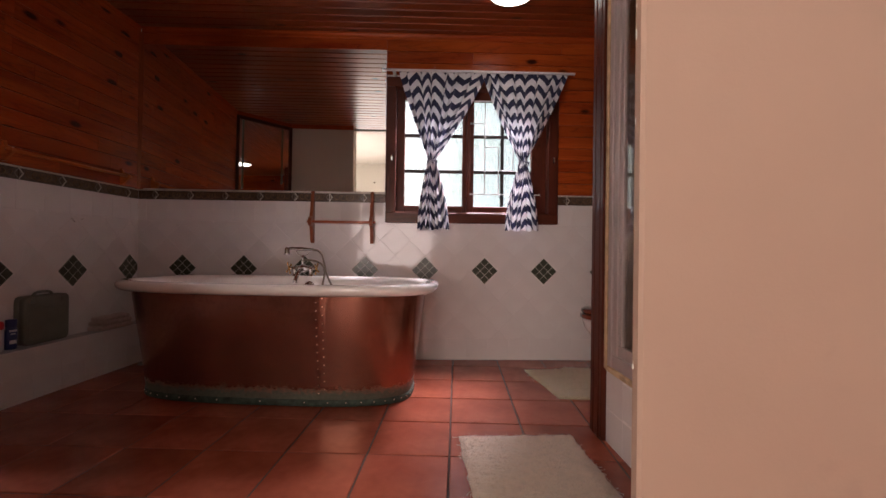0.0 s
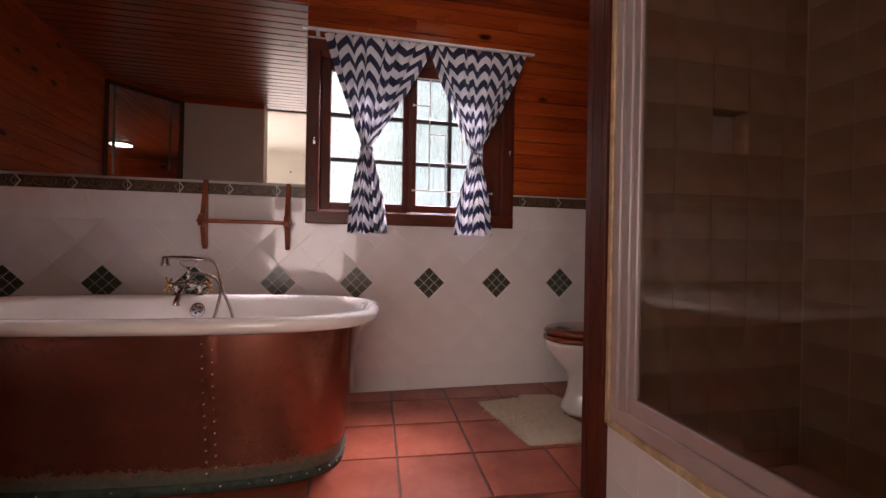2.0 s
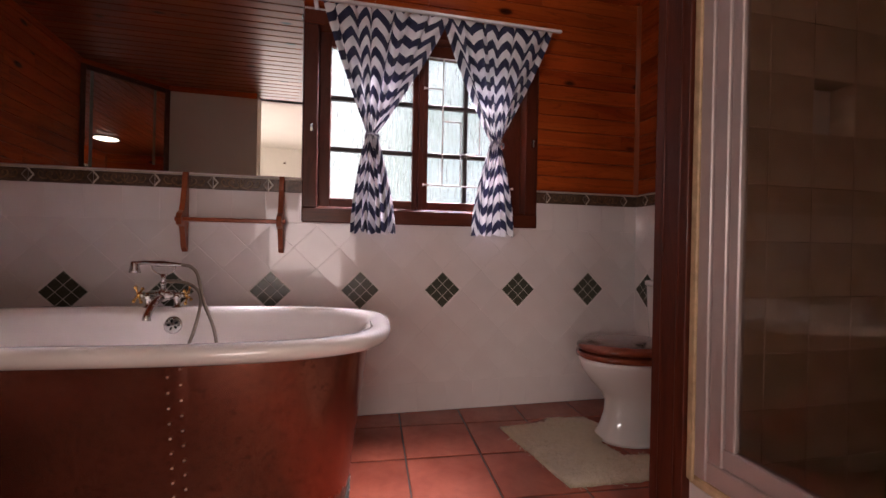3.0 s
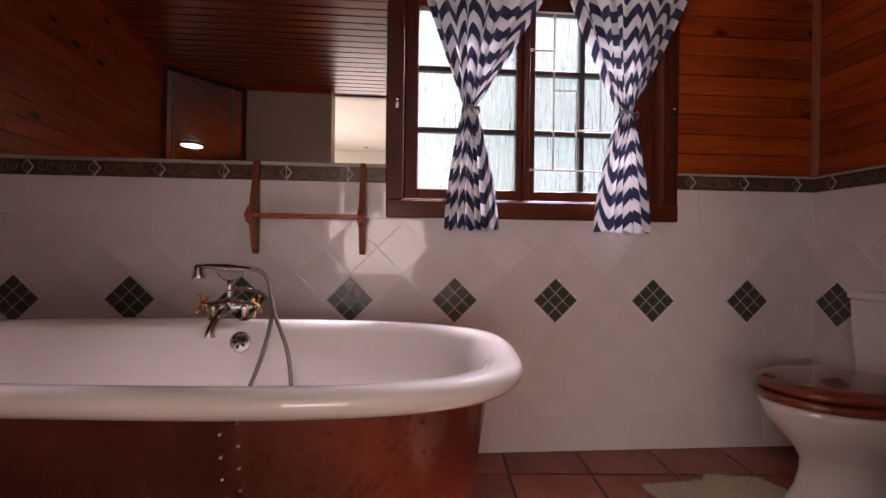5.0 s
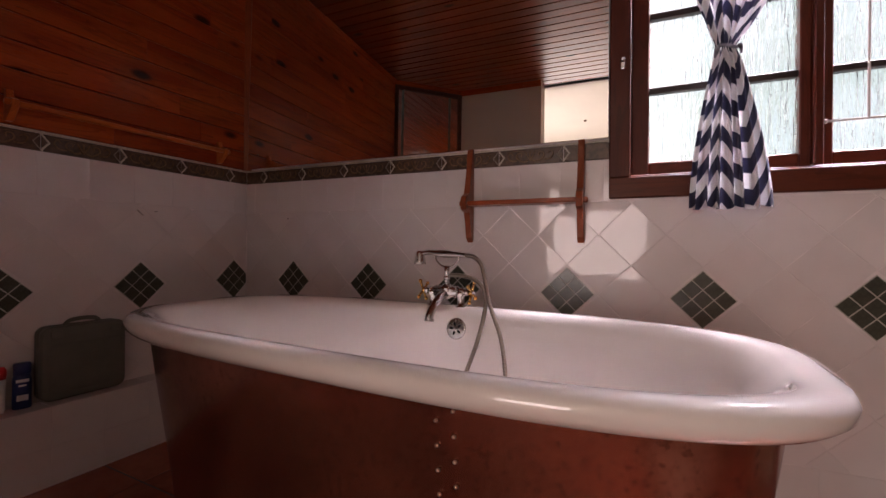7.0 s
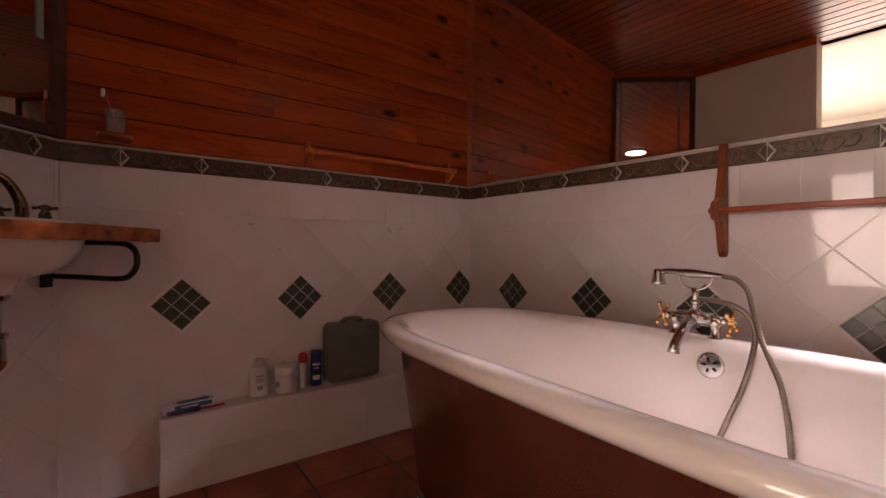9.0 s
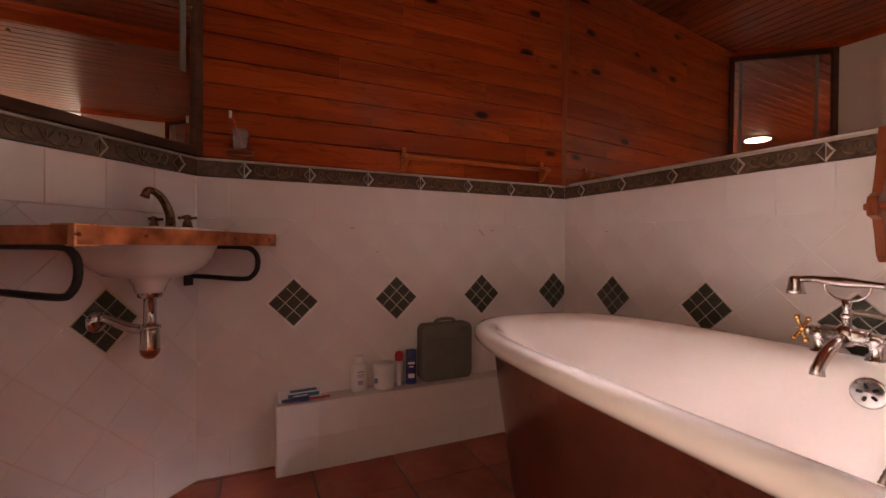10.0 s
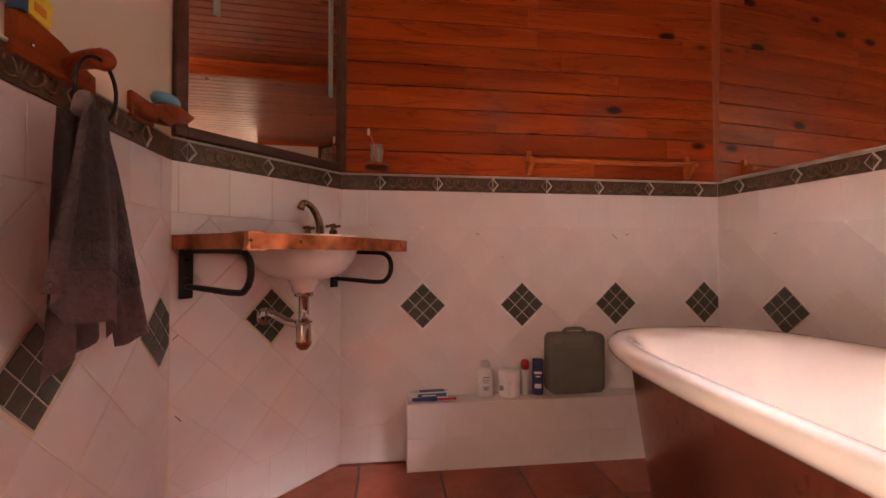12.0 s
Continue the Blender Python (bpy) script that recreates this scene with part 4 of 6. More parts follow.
def window():
    x0, x1, z0, z1 = WIN
    w = thing("window_1", "brown wooden casement window with obscured panes and white burglar bars", "window", (x0, 3.3, z0), kind="structure")

    def p(name, a0, a1, b0, b1, c0, c1, mat="darkwood", label="", parent=w, bev=0.004):
        return part(name, box(a0 - x0, a1 - x0, b0 - 3.3, b1 - 3.3, c0 - z0, c1 - z0, bev, 1), mat, parent, label)
    p("window_frame", x0, x1, 3.272, 3.44, z0, z0 + 0.078, "darkwood")
    p("window_frame", x0, x1, 3.274, 3.44, z1 - 0.075, z1, "darkwood")
    p("window_frame", x0, x0 + 0.075, 3.276, 3.44, z0 + 0.078, z1 - 0.075, "darkwood_up")
    p("window_frame", x1 - 0.075, x1, 3.276, 3.44, z0 + 0.078, z1 - 0.075, "darkwood_up")
    p("window_sill", x0 + 0.07, x1 - 0.07, 3.30, 3.36, z0 + 0.07, z0 + 0.088, "darkwood")
    p("mullion", 0.318, 0.345, 3.33, 3.44, z0 + 0.078, z1 - 0.075, "darkwood_up")
    for sx0, sx1, cuts in ((-0.237, 0.318, ((-0.173, 0.043), (0.069, 0.286))), (0.345, 0.956, ((0.376, 0.592), (0.617, 0.835)))):
        sash = p("sash", sx0, cuts[0][0], 3.355, 3.40, z0 + 0.078, z1 - 0.075, "darkwood_up", "brown wooden sash")
        p("stile", cuts[1][1], sx1, 3.355, 3.40, z0 + 0.078, z1 - 0.075, "darkwood_up", "", sash)
        p("glazing_bar", cuts[0][1], cuts[1][0], 3.36, 3.395, 1.206, 2.04, "bar", "", sash, 0.003)
        p("rail", cuts[0][0], cuts[1][1], 3.355, 3.40, z0 + 0.078, 1.203, "darkwood", "", sash)
        p("rail", cuts[0][0], cuts[1][1], 3.355, 3.40, 2.043, z1 - 0.075, "darkwood", "", sash)
        for c in (1.478, 1.762):
            p("glazing_bar", cuts[0][0], cuts[1][1], 3.362, 3.393, c - 0.012, c + 0.012, "bar", "", sash, 0.003)
        for a, b in cuts:
            for c0, c1 in ((1.203, 1.468), (1.488, 1.752), (1.772, 2.043)):
                pane = p("pane", a - 0.004, b + 0.004, 3.376, 3.38, c0 - 0.003, c1 + 0.003, "obscure", "rain-patterned obscured glass pane", sash, 0)
                pane.visible_shadow = False
    for side, x in ((0, x0 + 0.045), (1, x1 - 0.035)):
        l = p("latch", x - 0.008, x + 0.008, 3.262, 3.276, 1.54, 1.585, "chrome", "small chrome stay catch", w, 0.003)
        part("knob", ball((x - x0, -0.045, 1.575 - z0), 0.009, seg=8), "chrome", l, "", True)
    for pts in (((0.352, 1.30), (0.90, 1.30)), ((0.352, 1.86), (0.462, 1.86)), ((0.462, 1.30), (0.462, 2.04)), ((0.462, 1.675), (0.572, 1.675)), ((0.572, 1.30), (0.572, 1.675)),
                ((0.572, 1.49), (0.688, 1.49)), ((0.688, 1.49), (0.688, 2.04)), ((0.688, 1.78), (0.80, 1.78)), ((0.80, 1.30), (0.80, 1.78)), ((0.352, 2.04), (0.90, 2.04))):
        (xa, za), (xb, zb) = pts
        part("burglar_bar", tube([(xa - x0, 0.048, za - z0), (xb - x0, 0.048, zb - z0)], 0.0042, 8), "rod", w, "thin white burglar bar", True)
    for xx, zz in ((0.352, 1.30), (0.352, 1.86), (0.90, 1.30)):
        part("bar_fixing", ball((xx - x0, 0.048, zz - z0), 0.009, seg=8), "rod", w, "white bar fixing", True)
    # reveal outside the frame
    structure("window_reveal", box(x0 + 0.01, x1 - 0.01, 3.44, 3.52, z0 - 0.02, z0 + 0.03), "cream", "outer sill")


M["bar"] = plain("dark_glazing_bar", (0.02, 0.009, 0.006), 0.45, var=0.2, bump=0.1)
window()
part("backdrop", box(-4.0, 5.0, 6.0, 6.02, -1.0, 5.5), "garden", None, "sunlit garden and sky behind obscured glass", kind="structure")


def curtain(name, left_top, right_top, knot, left_low, right_low, seed):
    """A gathered cloth tied in at the knot, flaring below it; its UV map keeps the cloth's own measure in metres."""
    rnd = random.Random(seed)
    t = thing(name, "navy and white zigzag curtain tied in at its middle", "curtain", (knot, 3.2, 1.02), group="curtains at the window")
    zt, zk, zb = 2.205, 1.53, 1.008
    nu, nv = 150, 110
    wide = 1.08
    ph = [rnd.uniform(0, 6.28) for _ in range(6)]
    grid, uvs = [], []
    for j in range(nv + 1):
        v = j / nv
        z = zt + (zb - zt) * v
        row = []
        for i in range(nu + 1):
            u = i / nu
            if z > zk:
                f = (zt - z) / (zt - zk)
                g = f ** 1.12
                l = left_top + (knot - 0.030 - left_top) * g
                r = right_top + (knot + 0.028 - right_top) * g
                amp = 0.011 + 0.012 * math.sin(math.pi * min(1, f * 1.05)) + 0.010 * f
            else:
                f = (zk - z) / (zk - zb)
                g = 1 - (1 - f) ** 1.6
                l = knot - 0.030 + (left_low - knot + 0.030) * g
                r = knot + 0.028 + (right_low - knot - 0.028) * g
                amp = 0.020 + 0.008 * f
            tie = math.exp(-((z - zk) / 0.028) ** 2)
            uu = u + 0.016 * math.sin(2 * math.pi * 4 * u + ph[0]) + 0.010 * math.sin(2 * math.pi * 7 * u + ph[1])
            fold = math.sin(2 * math.pi * 6.5 * u + ph[2] + 0.7 * math.sin(3 * v + ph[3])) + 0.3 * math.sin(2 * math.pi * 13 * u + ph[4] + 2.0 * v)
            x = l + (r - l) * uu + 0.006 * math.sin(2 * math.pi * 6.5 * u + 1.2 + ph[2]) * (1 - tie)
            y = 3.205 + amp * fold * (1 - 0.55 * tie) - 0.030 * math.exp(-((z - zk + 0.05) / 0.12) ** 2) * math.sin(math.pi * u)
            zz = z
            if j < 6:
                y = 3.205 + (y - 3.205) * (0.5 + 0.08 * j)
                zz += 0.006 * math.sin(2 * math.pi * 9 * u + ph[5]) * (1 - j / 6)
            if j > nv - 12:
                zz += (0.016 * abs(math.sin(math.pi * 3.2 * u + ph[1])) - 0.008 + 0.006 * fold) * (j - nv + 12) / 12
            if z > zk:
                zz += 0.02 * (f ** 2) * (2 * u - 1) ** 2 * 0.5
            row.append(Vector((x, y, zz)))
        grid.append(row)
    for i in range(nu + 1):
        s = 0
        col = [0]
        for j in range(nv):
            a, b = grid[j][i], grid[j + 1][i]
            s += math.hypot(a.x - b.x, a.z - b.z)
            col.append(s)
        uvs.append(col)
    bm = bmesh.new()
    lay = bm.loops.layers.uv.new("cloth")
    vs = [[bm.verts.new(p - Vector((knot, 3.2, 1.02))) for p in row] for row in grid]
    for j in range(nv):
        for i in range(nu):
            f = bm.faces.new((vs[j][i], vs[j][i + 1], vs[j + 1][i + 1], vs[j + 1][i]))
            for lp, (a, b) in zip(f.loops, ((i, j), (i + 1, j), (i + 1, j + 1), (i, j + 1))):
                lp[lay].uv = (a / nu * wide, uvs[a][b] + 0.03 * seed)
    part("cloth", bm, "chevron", t, "zigzag cotton in gathered folds", True)
    pts = [(0.030 * math.cos(a), 0.024 * math.sin(a) - 0.010, 0.508 + 0.006 * math.sin(2 * a)) for a in [2 * math.pi * k / 24 for k in range(24)]]
    tb = tube(pts, 0.0055, 8, closed=True)
    tube(spline([(-0.03, -0.035, 0.505), (-0.034, -0.038, 0.49), (-0.036, -0.03, 0.475)]), lambda f: 0.007 - 0.003 * f, 6, tb)
    tube(spline([(0.03, -0.035, 0.505), (0.034, -0.038, 0.492), (0.035, -0.03, 0.478)]), lambda f: 0.007 - 0.003 * f, 6, tb)
    part("tie", tb, "tiecloth", t, "white and navy tie knotted round the cloth", True)


M["tiecloth"] = plain("tie_cotton", (0.30, 0.29, 0.36), 0.85, var=0.8, scale=40, bump=0.3)
curtain("curtain", -0.215, 0.455, 0.045, -0.06, 0.178, 1)
curtain("curtain", 0.415, 1.085, 0.737, 0.600, 0.868, 2)
rod = thing("curtain_rod", "flat white metal curtain rod above the wooden window", "curtain rod", (0.4, 3.2, 2.2))
part("rail", box(-0.735, 0.725, -0.022, -0.002, -0.004, 0.012, 0.003, 1), "rod", rod)
for x in (-0.66, 0.60):
    part("bracket", box(x, x + 0.02, -0.004, 0.098, -0.012, 0.016, 0.003, 1), "rod", rod, "white rod bracket")

# ---- mirrors ----
M["pineup"] = wood("varnished_pine_upright", (0.10, 0.018, 0.007), (0.22, 0.045, 0.014), (0.30, 0.08, 0.024), axis="Z", knots=0.1)
M["shelfend"] = wood("oiled_red_wood_end", (0.09, 0.018, 0.008), (0.22, 0.050, 0.018), (0.30, 0.085, 0.03), knots=0.1, vary=0.15, axis="Y")
M["battenx"] = wood("mirror_batten_flat", (0.03, 0.012, 0.008), (0.075, 0.03, 0.018), (0.11, 0.05, 0.03), knots=0.1, rough=0.5, coat=0.1)
mir = thing("wall_mirror", "large frameless mirror above the tiles, reflecting the dim wooden ceiling", "mirror", (-2.18, 3.3, 1.292))
part("glass", box(0.0, 1.865, -0.005, 0.0, -1.184, 0.0, 0.001), "mirror", mir, "silvered mirror glass", m=pose(0, -0.002, 1.186, -0.62))
for x, z in ((1.78, 0.075), (0.08, 0.08)):
    part("screw", ball((x, -0.018, z), 0.007, squash=0.5, seg=8), "antique", mir, "small brass mirror screw", True)
cm = thing("corner_mirror", "dark-framed mirror above the basin with two grey straps", "mirror")
L = W_DIAG.len
for a, b, c, d, mt, d0 in ((0.0, 0.038, 1.29, CEIL - 0.045, "batten", 0.03), (L - 0.034, L, 1.29, CEIL - 0.045, "batten", 0.03), (0.038, L - 0.034, 1.29, 1.325, "battenx", 0.028), (0.038, L - 0.034, 2.445, CEIL - 0.045, "battenx", 0.028)):
    part("frame", box(a, b, c, d, 0.001, d0, 0.003, 1), mt, cm, "dark stained mirror frame", m=W_DIAG.m)
part("glass", box(0.036, L - 0.032, 1.32, 2.45, 0.001, 0.014), "mirror", cm, "silvered mirror glass", m=W_DIAG.m)
for u, z0 in ((0.118, 1.725), (L - 0.09, 1.60)):
    part("strap", box(u, u + 0.022, z0, 2.44, 0.015, 0.018, 0.0005), "greytape", cm, "grey strap down the mirror", m=W_DIAG.m)
for u, z in ((L - 0.18, 1.50), (L - 0.045, 1.86), (0.10, 1.50)):
    part("screw", ball((u, z, 0.016), 0.006, squash=0.6, seg=8), "antique", cm, "small brass mirror screw", True, m=W_DIAG.m)
for nm, wall, u in (("corner_batten", W_NORTH, 0.0), ("corner_batten", W_EAST, 0.0)):
    bm = prism([(0.0, 0.0), (0.034, 0.0), (0.034, 0.012), (0.024, 0.022), (0.012, 0.032), (0.0, 0.034)], 0, CEIL - 0.045 - 1.29, 0)
    o = wall.m.to_3x3()
    mt = Matrix.Translation((wall.a.x, wall.a.y, 1.29)) @ Matrix(((o[0][0], o[0][2], 0, 0), (o[1][0], o[1][2], 0, 0), (0, 0, 1, 0), (0, 0, 0, 1)))
    structure(nm, bm, "pineup", "varnished pine corner batten", m=mt)

# ---- ceiling lamp ----
lamp = thing("ceiling_light", "round glass dome ceiling light, switched on", "ceiling light", (0.545, 2.70, CEIL))
part("base", lathe([(0.0, -0.001), (0.155, -0.001), (0.16, -0.012), (0.15, -0.02), (0.0, -0.02)], 40), "antique", lamp, "brass rim", True)
dome = part("dome", lathe([(0.148, -0.018), (0.144, -0.024), (0.13, -0.029), (0.09, -0.034), (0.045, -0.037), (0.0, -0.038)], 40), "dome", lamp, "glowing white glass dome", True)

# ---- wooden shelf with shaped ends ----


def wooden_shelf():
    t = thing("wall_shelf", "small oiled wooden wall shelf with two shaped ends, empty", "shelf", (-0.64, 3.295, 0.895))
    prof = [(0.012, 0.0), (0.032, 0.02), (0.045, 0.08), (0.060, 0.125), (0.098, 0.135), (0.104, 0.165), (0.094, 0.19), (0.062, 0.205), (0.048, 0.25), (0.030, 0.33), (0.026, 0.375), (0.018, 0.40), (0.004, 0.405), (0.0, 0.39), (0.0, 0.01)]
    for s in (-1, 1):
        bm = prism([(-y, z) for y, z in prof], -0.0125, 0.0125, 0.0025, 2)
        m = Matrix(((0, 0, 1, s * 0.228), (1, 0, 0, -0.001), (0, 1, 0, 0), (0, 0, 0, 1)))
        e = part("shelf_end", bm, "shelfend", t, "shaped wooden shelf end", m=m)
        part("tenon", box(s * 0.236, s * 0.256, -0.075, -0.04, 0.152, 0.172, 0.003, 1), "shelfwood", t, "protruding wooden tenon")
    part("board", box(-0.2152, 0.2152, -0.094, -0.012, 0.152, 0.170, 0.003, 1), "shelfwood", t, "narrow wooden shelf board")
    return t


wooden_shelf()

# ---- shower ----
for k, (z, h, d) in enumerate(((0.30, 0.03, 0.004), (0.62, 0.05, 0.005), (1.12, 0.04, 0.004), (1.30, 0.07, 0.006), (1.36, 0.03, 0.004), (1.72, 0.05, 0.004), (2.02, 0.03, 0.004))):
    bm = ball((0, 0, 0), 1.0, seg=8)
    bmesh.ops.scale(bm, vec=(d * 0.7, d, h / 3), verts=bm.verts)
    for v in bm.verts:
        v.co *= 0.6 + 0.35 * noise.noise(v.co * 60 + Vector((k, 0, 0)))
    part("paint_chip", bm, "bedwall", wall_stub, "white chip where the paint is knocked off", m=pose(0.4675, 0.862, z))
post = structure("shower_post", box(0.822, 0.88, 1.895, 2.022, 0, CEIL - 0.001, 0.002), "darkwood_up", "dark wooden post at the shower's corner")
for y in (1.925, 1.985):
    part("bead", tube([(0.8225, y, 0), (0.8225, y, CEIL - 0.002)], 0.0035, 8), "darkwood_up", post, "bead along the post", True)
structure("shower_partition", box(0.88, 1.29, 1.925, 2.02, 0, CEIL - 0.001), "showergrout", "tiled partition between shower and toilet")
structure("shower_partition", box(1.455, 1.73, 1.925, 2.02, 0, CEIL - 0.001), "showergrout", "tiled partition between shower and toilet")
structure("shower_partition", box(1.29, 1.455, 1.925, 2.02, 0, 1.305), "showergrout", "tiled partition between shower and toilet")
structure("shower_partition", box(1.29, 1.455, 1.925, 2.02, 1.47, CEIL - 0.001), "showergrout", "tiled partition between shower and toilet")
structure("niche_back", box(1.29, 1.455, 1.995, 2.02, 1.305, 1.47), "tile", "tiled soap niche")
structure("shower_kerb", box(0.847, 0.93, 0.93, 1.895, 0, 0.318), "grout", "tiled kerb wall under the shower screen")
structure("shower_tray", box(0.93, 1.73, 0.93, 1.925, 0, 0.09, 0.01), "porcelain", "white shower tray")
scr = thing("shower_screen", "smoky glass shower screen in a pinkish metal frame", "shower screen", (0.86, 0.93, 0.335))


def sp(name, x0, x1, y0, y1, z0, z1, mat="frame", label="", bev=0.002, parent=None):
    return part(name, box(x0 - 0.86, x1 - 0.86, y0 - 0.93, y1 - 0.93, z0 - 0.335, z1 - 0.335, bev, 1), mat, parent or scr, label)


sp("sealant_strip", 0.838, 0.90, 0.93, 1.894, 0.318, 0.345, "sealant", "yellowed cream sill strip", 0.006)
sp("sealant_bead", 0.832, 0.842, 1.872, 1.894, 0.33, 2.15, "sealant", "cracked cream sealant bead", 0.003)
sp("bottom_rail", 0.846, 0.895, 0.93, 1.875, 0.345, 0.40, "frame", "pinkish metal rail", 0.003)
sp("bottom_rail", 0.855, 0.885, 0.93, 1.83, 0.40, 0.45, "frame", "pinkish metal rail", 0.003)
for a, b, x0, x1 in ((1.84, 1.894, 0.842, 0.90), (1.80, 1.84, 0.850, 0.89), (1.772, 1.80, 0.858, 0.885)):
    sp("upright", x0, x1, a, b, 0.345, 2.15, "frame", "pinkish metal upright", 0.003)
sp("top_rail", 0.846, 0.895, 0.93, 1.894, 2.15, 2.19, "frame", "pinkish metal rail", 0.003)
sp("glass", 0.868, 0.874, 0.93, 1.775, 0.45, 2.152, "shower_glass", "smoky glass panel", 0)
sp("upright", 0.846, 0.895, 0.93, 0.96, 0.405, 2.15, "frame", "pinkish metal upright", 0.003)

# ---- mats ----


def bath_mat(name, label, outline, mat, seed, at):
    """A tufted cotton mat with a ragged edge."""
    t = thing(name, label, "bath mat", at)
    rnd = random.Random(seed)
    pts = []
    for (x0, y0), (x1, y1) in zip(outline, outline[1:] + outline[:1]):
        n = max(2, int(math.hypot(x1 - x0, y1 - y0) / 0.012))
        for i in range(n):
            f = i / n
            d = 0.006 * noise.noise(Vector((x0 + (x1 - x0) * f, y0 + (y1 - y0) * f, seed)) * 14) + rnd.uniform(-0.003, 0.003)
            nx, ny = (y1 - y0), -(x1 - x0)
            l = math.hypot(nx, ny)
            pts.append((x0 + (x1 - x0) * f + nx / l * d, y0 + (y1 - y0) * f + ny / l * d))
    bm = bmesh.new()
    vs = [bm.verts.new((x, y, 0.008)) for x, y in pts]
    bm.faces.new(vs)
    bmesh.ops.triangulate(bm, faces=bm.faces[:])
    for _ in range(3):
        es = [e for e in bm.edges if e.calc_length() > 0.035]
        bmesh.ops.subdivide_edges(bm, edges=es, cuts=1)
        bmesh.ops.triangulate(bm, faces=bm.faces[:])
    for v in bm.verts:
        if not v.is_boundary:
            v.co.z = 0.012 + 0.005 * noise.noise(v.co * 22) + 0.003 * noise.noise(v.co * 70)
    r = bmesh.ops.extrude_edge_only(bm, edges=[e for e in bm.edges if e.is_boundary])
    for v in [g for g in r["geom"] if isinstance(g, bmesh.types.BMVert)]:
        v.co.z = 0.0
    part("tufted_sheet", bm, mat, t, "tufted pile", True)
    verts, faces = [], []
    for _ in range(5200):
        x = rnd.uniform(min(p[0] for p in pts), max(p[0] for p in pts))
        y = rnd.uniform(min(p[1] for p in pts), max(p[1] for p in pts))
        ins = False
        n = len(outline)
        for i in range(n):
            (xa, ya), (xb, yb) = outline[i], outline[(i + 1) % n]
            if (ya > y) != (yb > y) and x < (xb - xa) * (y - ya) / (yb - ya) + xa:
                ins = not ins
        if ins:
            a = rnd.uniform(0, 6.28)
            l, w = rnd.uniform(0.006, 0.013), 0.0018
            dx, dy = math.cos(a), math.sin(a)
            b = len(verts)
            verts += [(x - dy * w, y + dx * w, 0.010), (x + dy * w, y - dx * w, 0.010), (x + dx * l, y + dy * l, 0.010 + rnd.uniform(0.003, 0.008))]
            faces.append((b, b + 1, b + 2))
    me = bpy.data.meshes.new("tufts")
    me.from_pydata(verts, [], faces)
    part_mesh("tufting", me, mat, t, "short cotton tufts", kind="stuff")
    fr = bmesh.new()
    for _ in range(60):
        x, y = pts[rnd.randrange(len(pts))]
        a = math.atan2(y, x) + rnd.uniform(-1, 1)
        l = rnd.uniform(0.01, 0.035)
        tube([(x, y, 0.006), (x + math.cos(a) * l * 0.5, y + math.sin(a) * l * 0.5, 0.004), (x + math.cos(a + 0.5) * l, y + math.sin(a + 0.5) * l, 0.0015)], 0.0009, 4, fr)
    part("loose_threads", fr, mat, t, "loose threads at the edge", kind="stuff")


bath_mat("bath_mat", "frayed cream tufted bath mat on the terracotta floor", [(-0.27, 0.36), (0.245, 0.375), (0.262, -0.12), (0.27, -0.40), (-0.245, -0.41), (-0.25, -0.12)], "mat", 3, (0.455, 1.56, 0))
bath_mat("pedestal_mat", "frayed yellowish cotton mat laid round the toilet's foot",
         [(-0.30, 0.27), (-0.22, -0.30), (0.26, -0.32), (0.27, -0.125), (0.15, -0.12), (0.12, 0.03), (0.15, 0.15), (0.27, 0.155), (0.20, 0.31), (0.0, 0.33), (-0.04, 0.29)], "mat_green", 5, (1.02, 2.73, 0))
# ---- tiled ledge along the long wall ----
LEDGE_U0, LEDGE_W, LEDGE_H = 0.335, 0.108, 0.285
bm = bmesh.new()
box(LEDGE_U0, W_WEST.len - 0.004, 0, LEDGE_H, 0.0005, LEDGE_W, bm=bm)
bmesh.ops.transform(bm, matrix=W_WEST.m, verts=bm.verts)
ledge = structure("ledge", bm, "grout", "low tiled ledge along the bathroom wall, chipped at its end")


def on_ledge(u, w=0.06):
    """The place on the ledge at u along it, and the turn of the wall there."""
    return W_WEST.m @ Matrix.Translation((u, LEDGE_H + 0.0032, w)) @ Matrix(((1, 0, 0, 0), (0, 0, 1, 0), (0, -1, 0, 0), (0, 0, 0, 1)))


def ledge_thing(name, label, category, y, w=0.038, turn=0.0):
    t = thing(name, label, category)
    t.matrix_basis = on_ledge(y - 1.42, w) @ pose(0, 0, 0, 0, 0, turn)
    return t


cs = ledge_thing("tool_case", "grey moulded plastic carrying case standing on the tiled ledge", "case", 2.535, 0.030)
part("shell", prism(rounded(0.270, 0.274, 0.03, 5, 0, 0.0), -0.002, 0.036, 0.008, 2), "case", cs, "grey case half", True, m=pose(0, 0, 0.139, 90))
part("shell", prism(rounded(0.270, 0.274, 0.03, 5, 0, 0.0), 0.0, 0.036, 0.008, 2), "case", cs, "grey case half", True, m=pose(0, 0.038, 0.139, 90))
part("panel", prism(rounded(0.235, 0.185, 0.02, 4), 0, 0.003, 0.0015, 1), "case", cs, "raised front panel", m=pose(0, -0.0365, 0.118, 90))
part("handle", tube(spline([(-0.058, 0, 0.272), (-0.045, 0, 0.288), (-0.02, 0, 0.294), (0.02, 0, 0.294), (0.045, 0, 0.288), (0.058, 0, 0.272)]), 0.008, 8), "case", cs, "grey moulded handle", True)
for x in (-0.095, 0.095):
    part("catch", box(x - 0.018, x + 0.018, -0.043, -0.035, 0.235, 0.262, 0.002), "case", cs, "case catch")
for x in (-0.07, 0.07):
    part("foot", box(x - 0.02, x + 0.02, -0.02, 0.02, -0.001, 0.004), "case", cs, "")

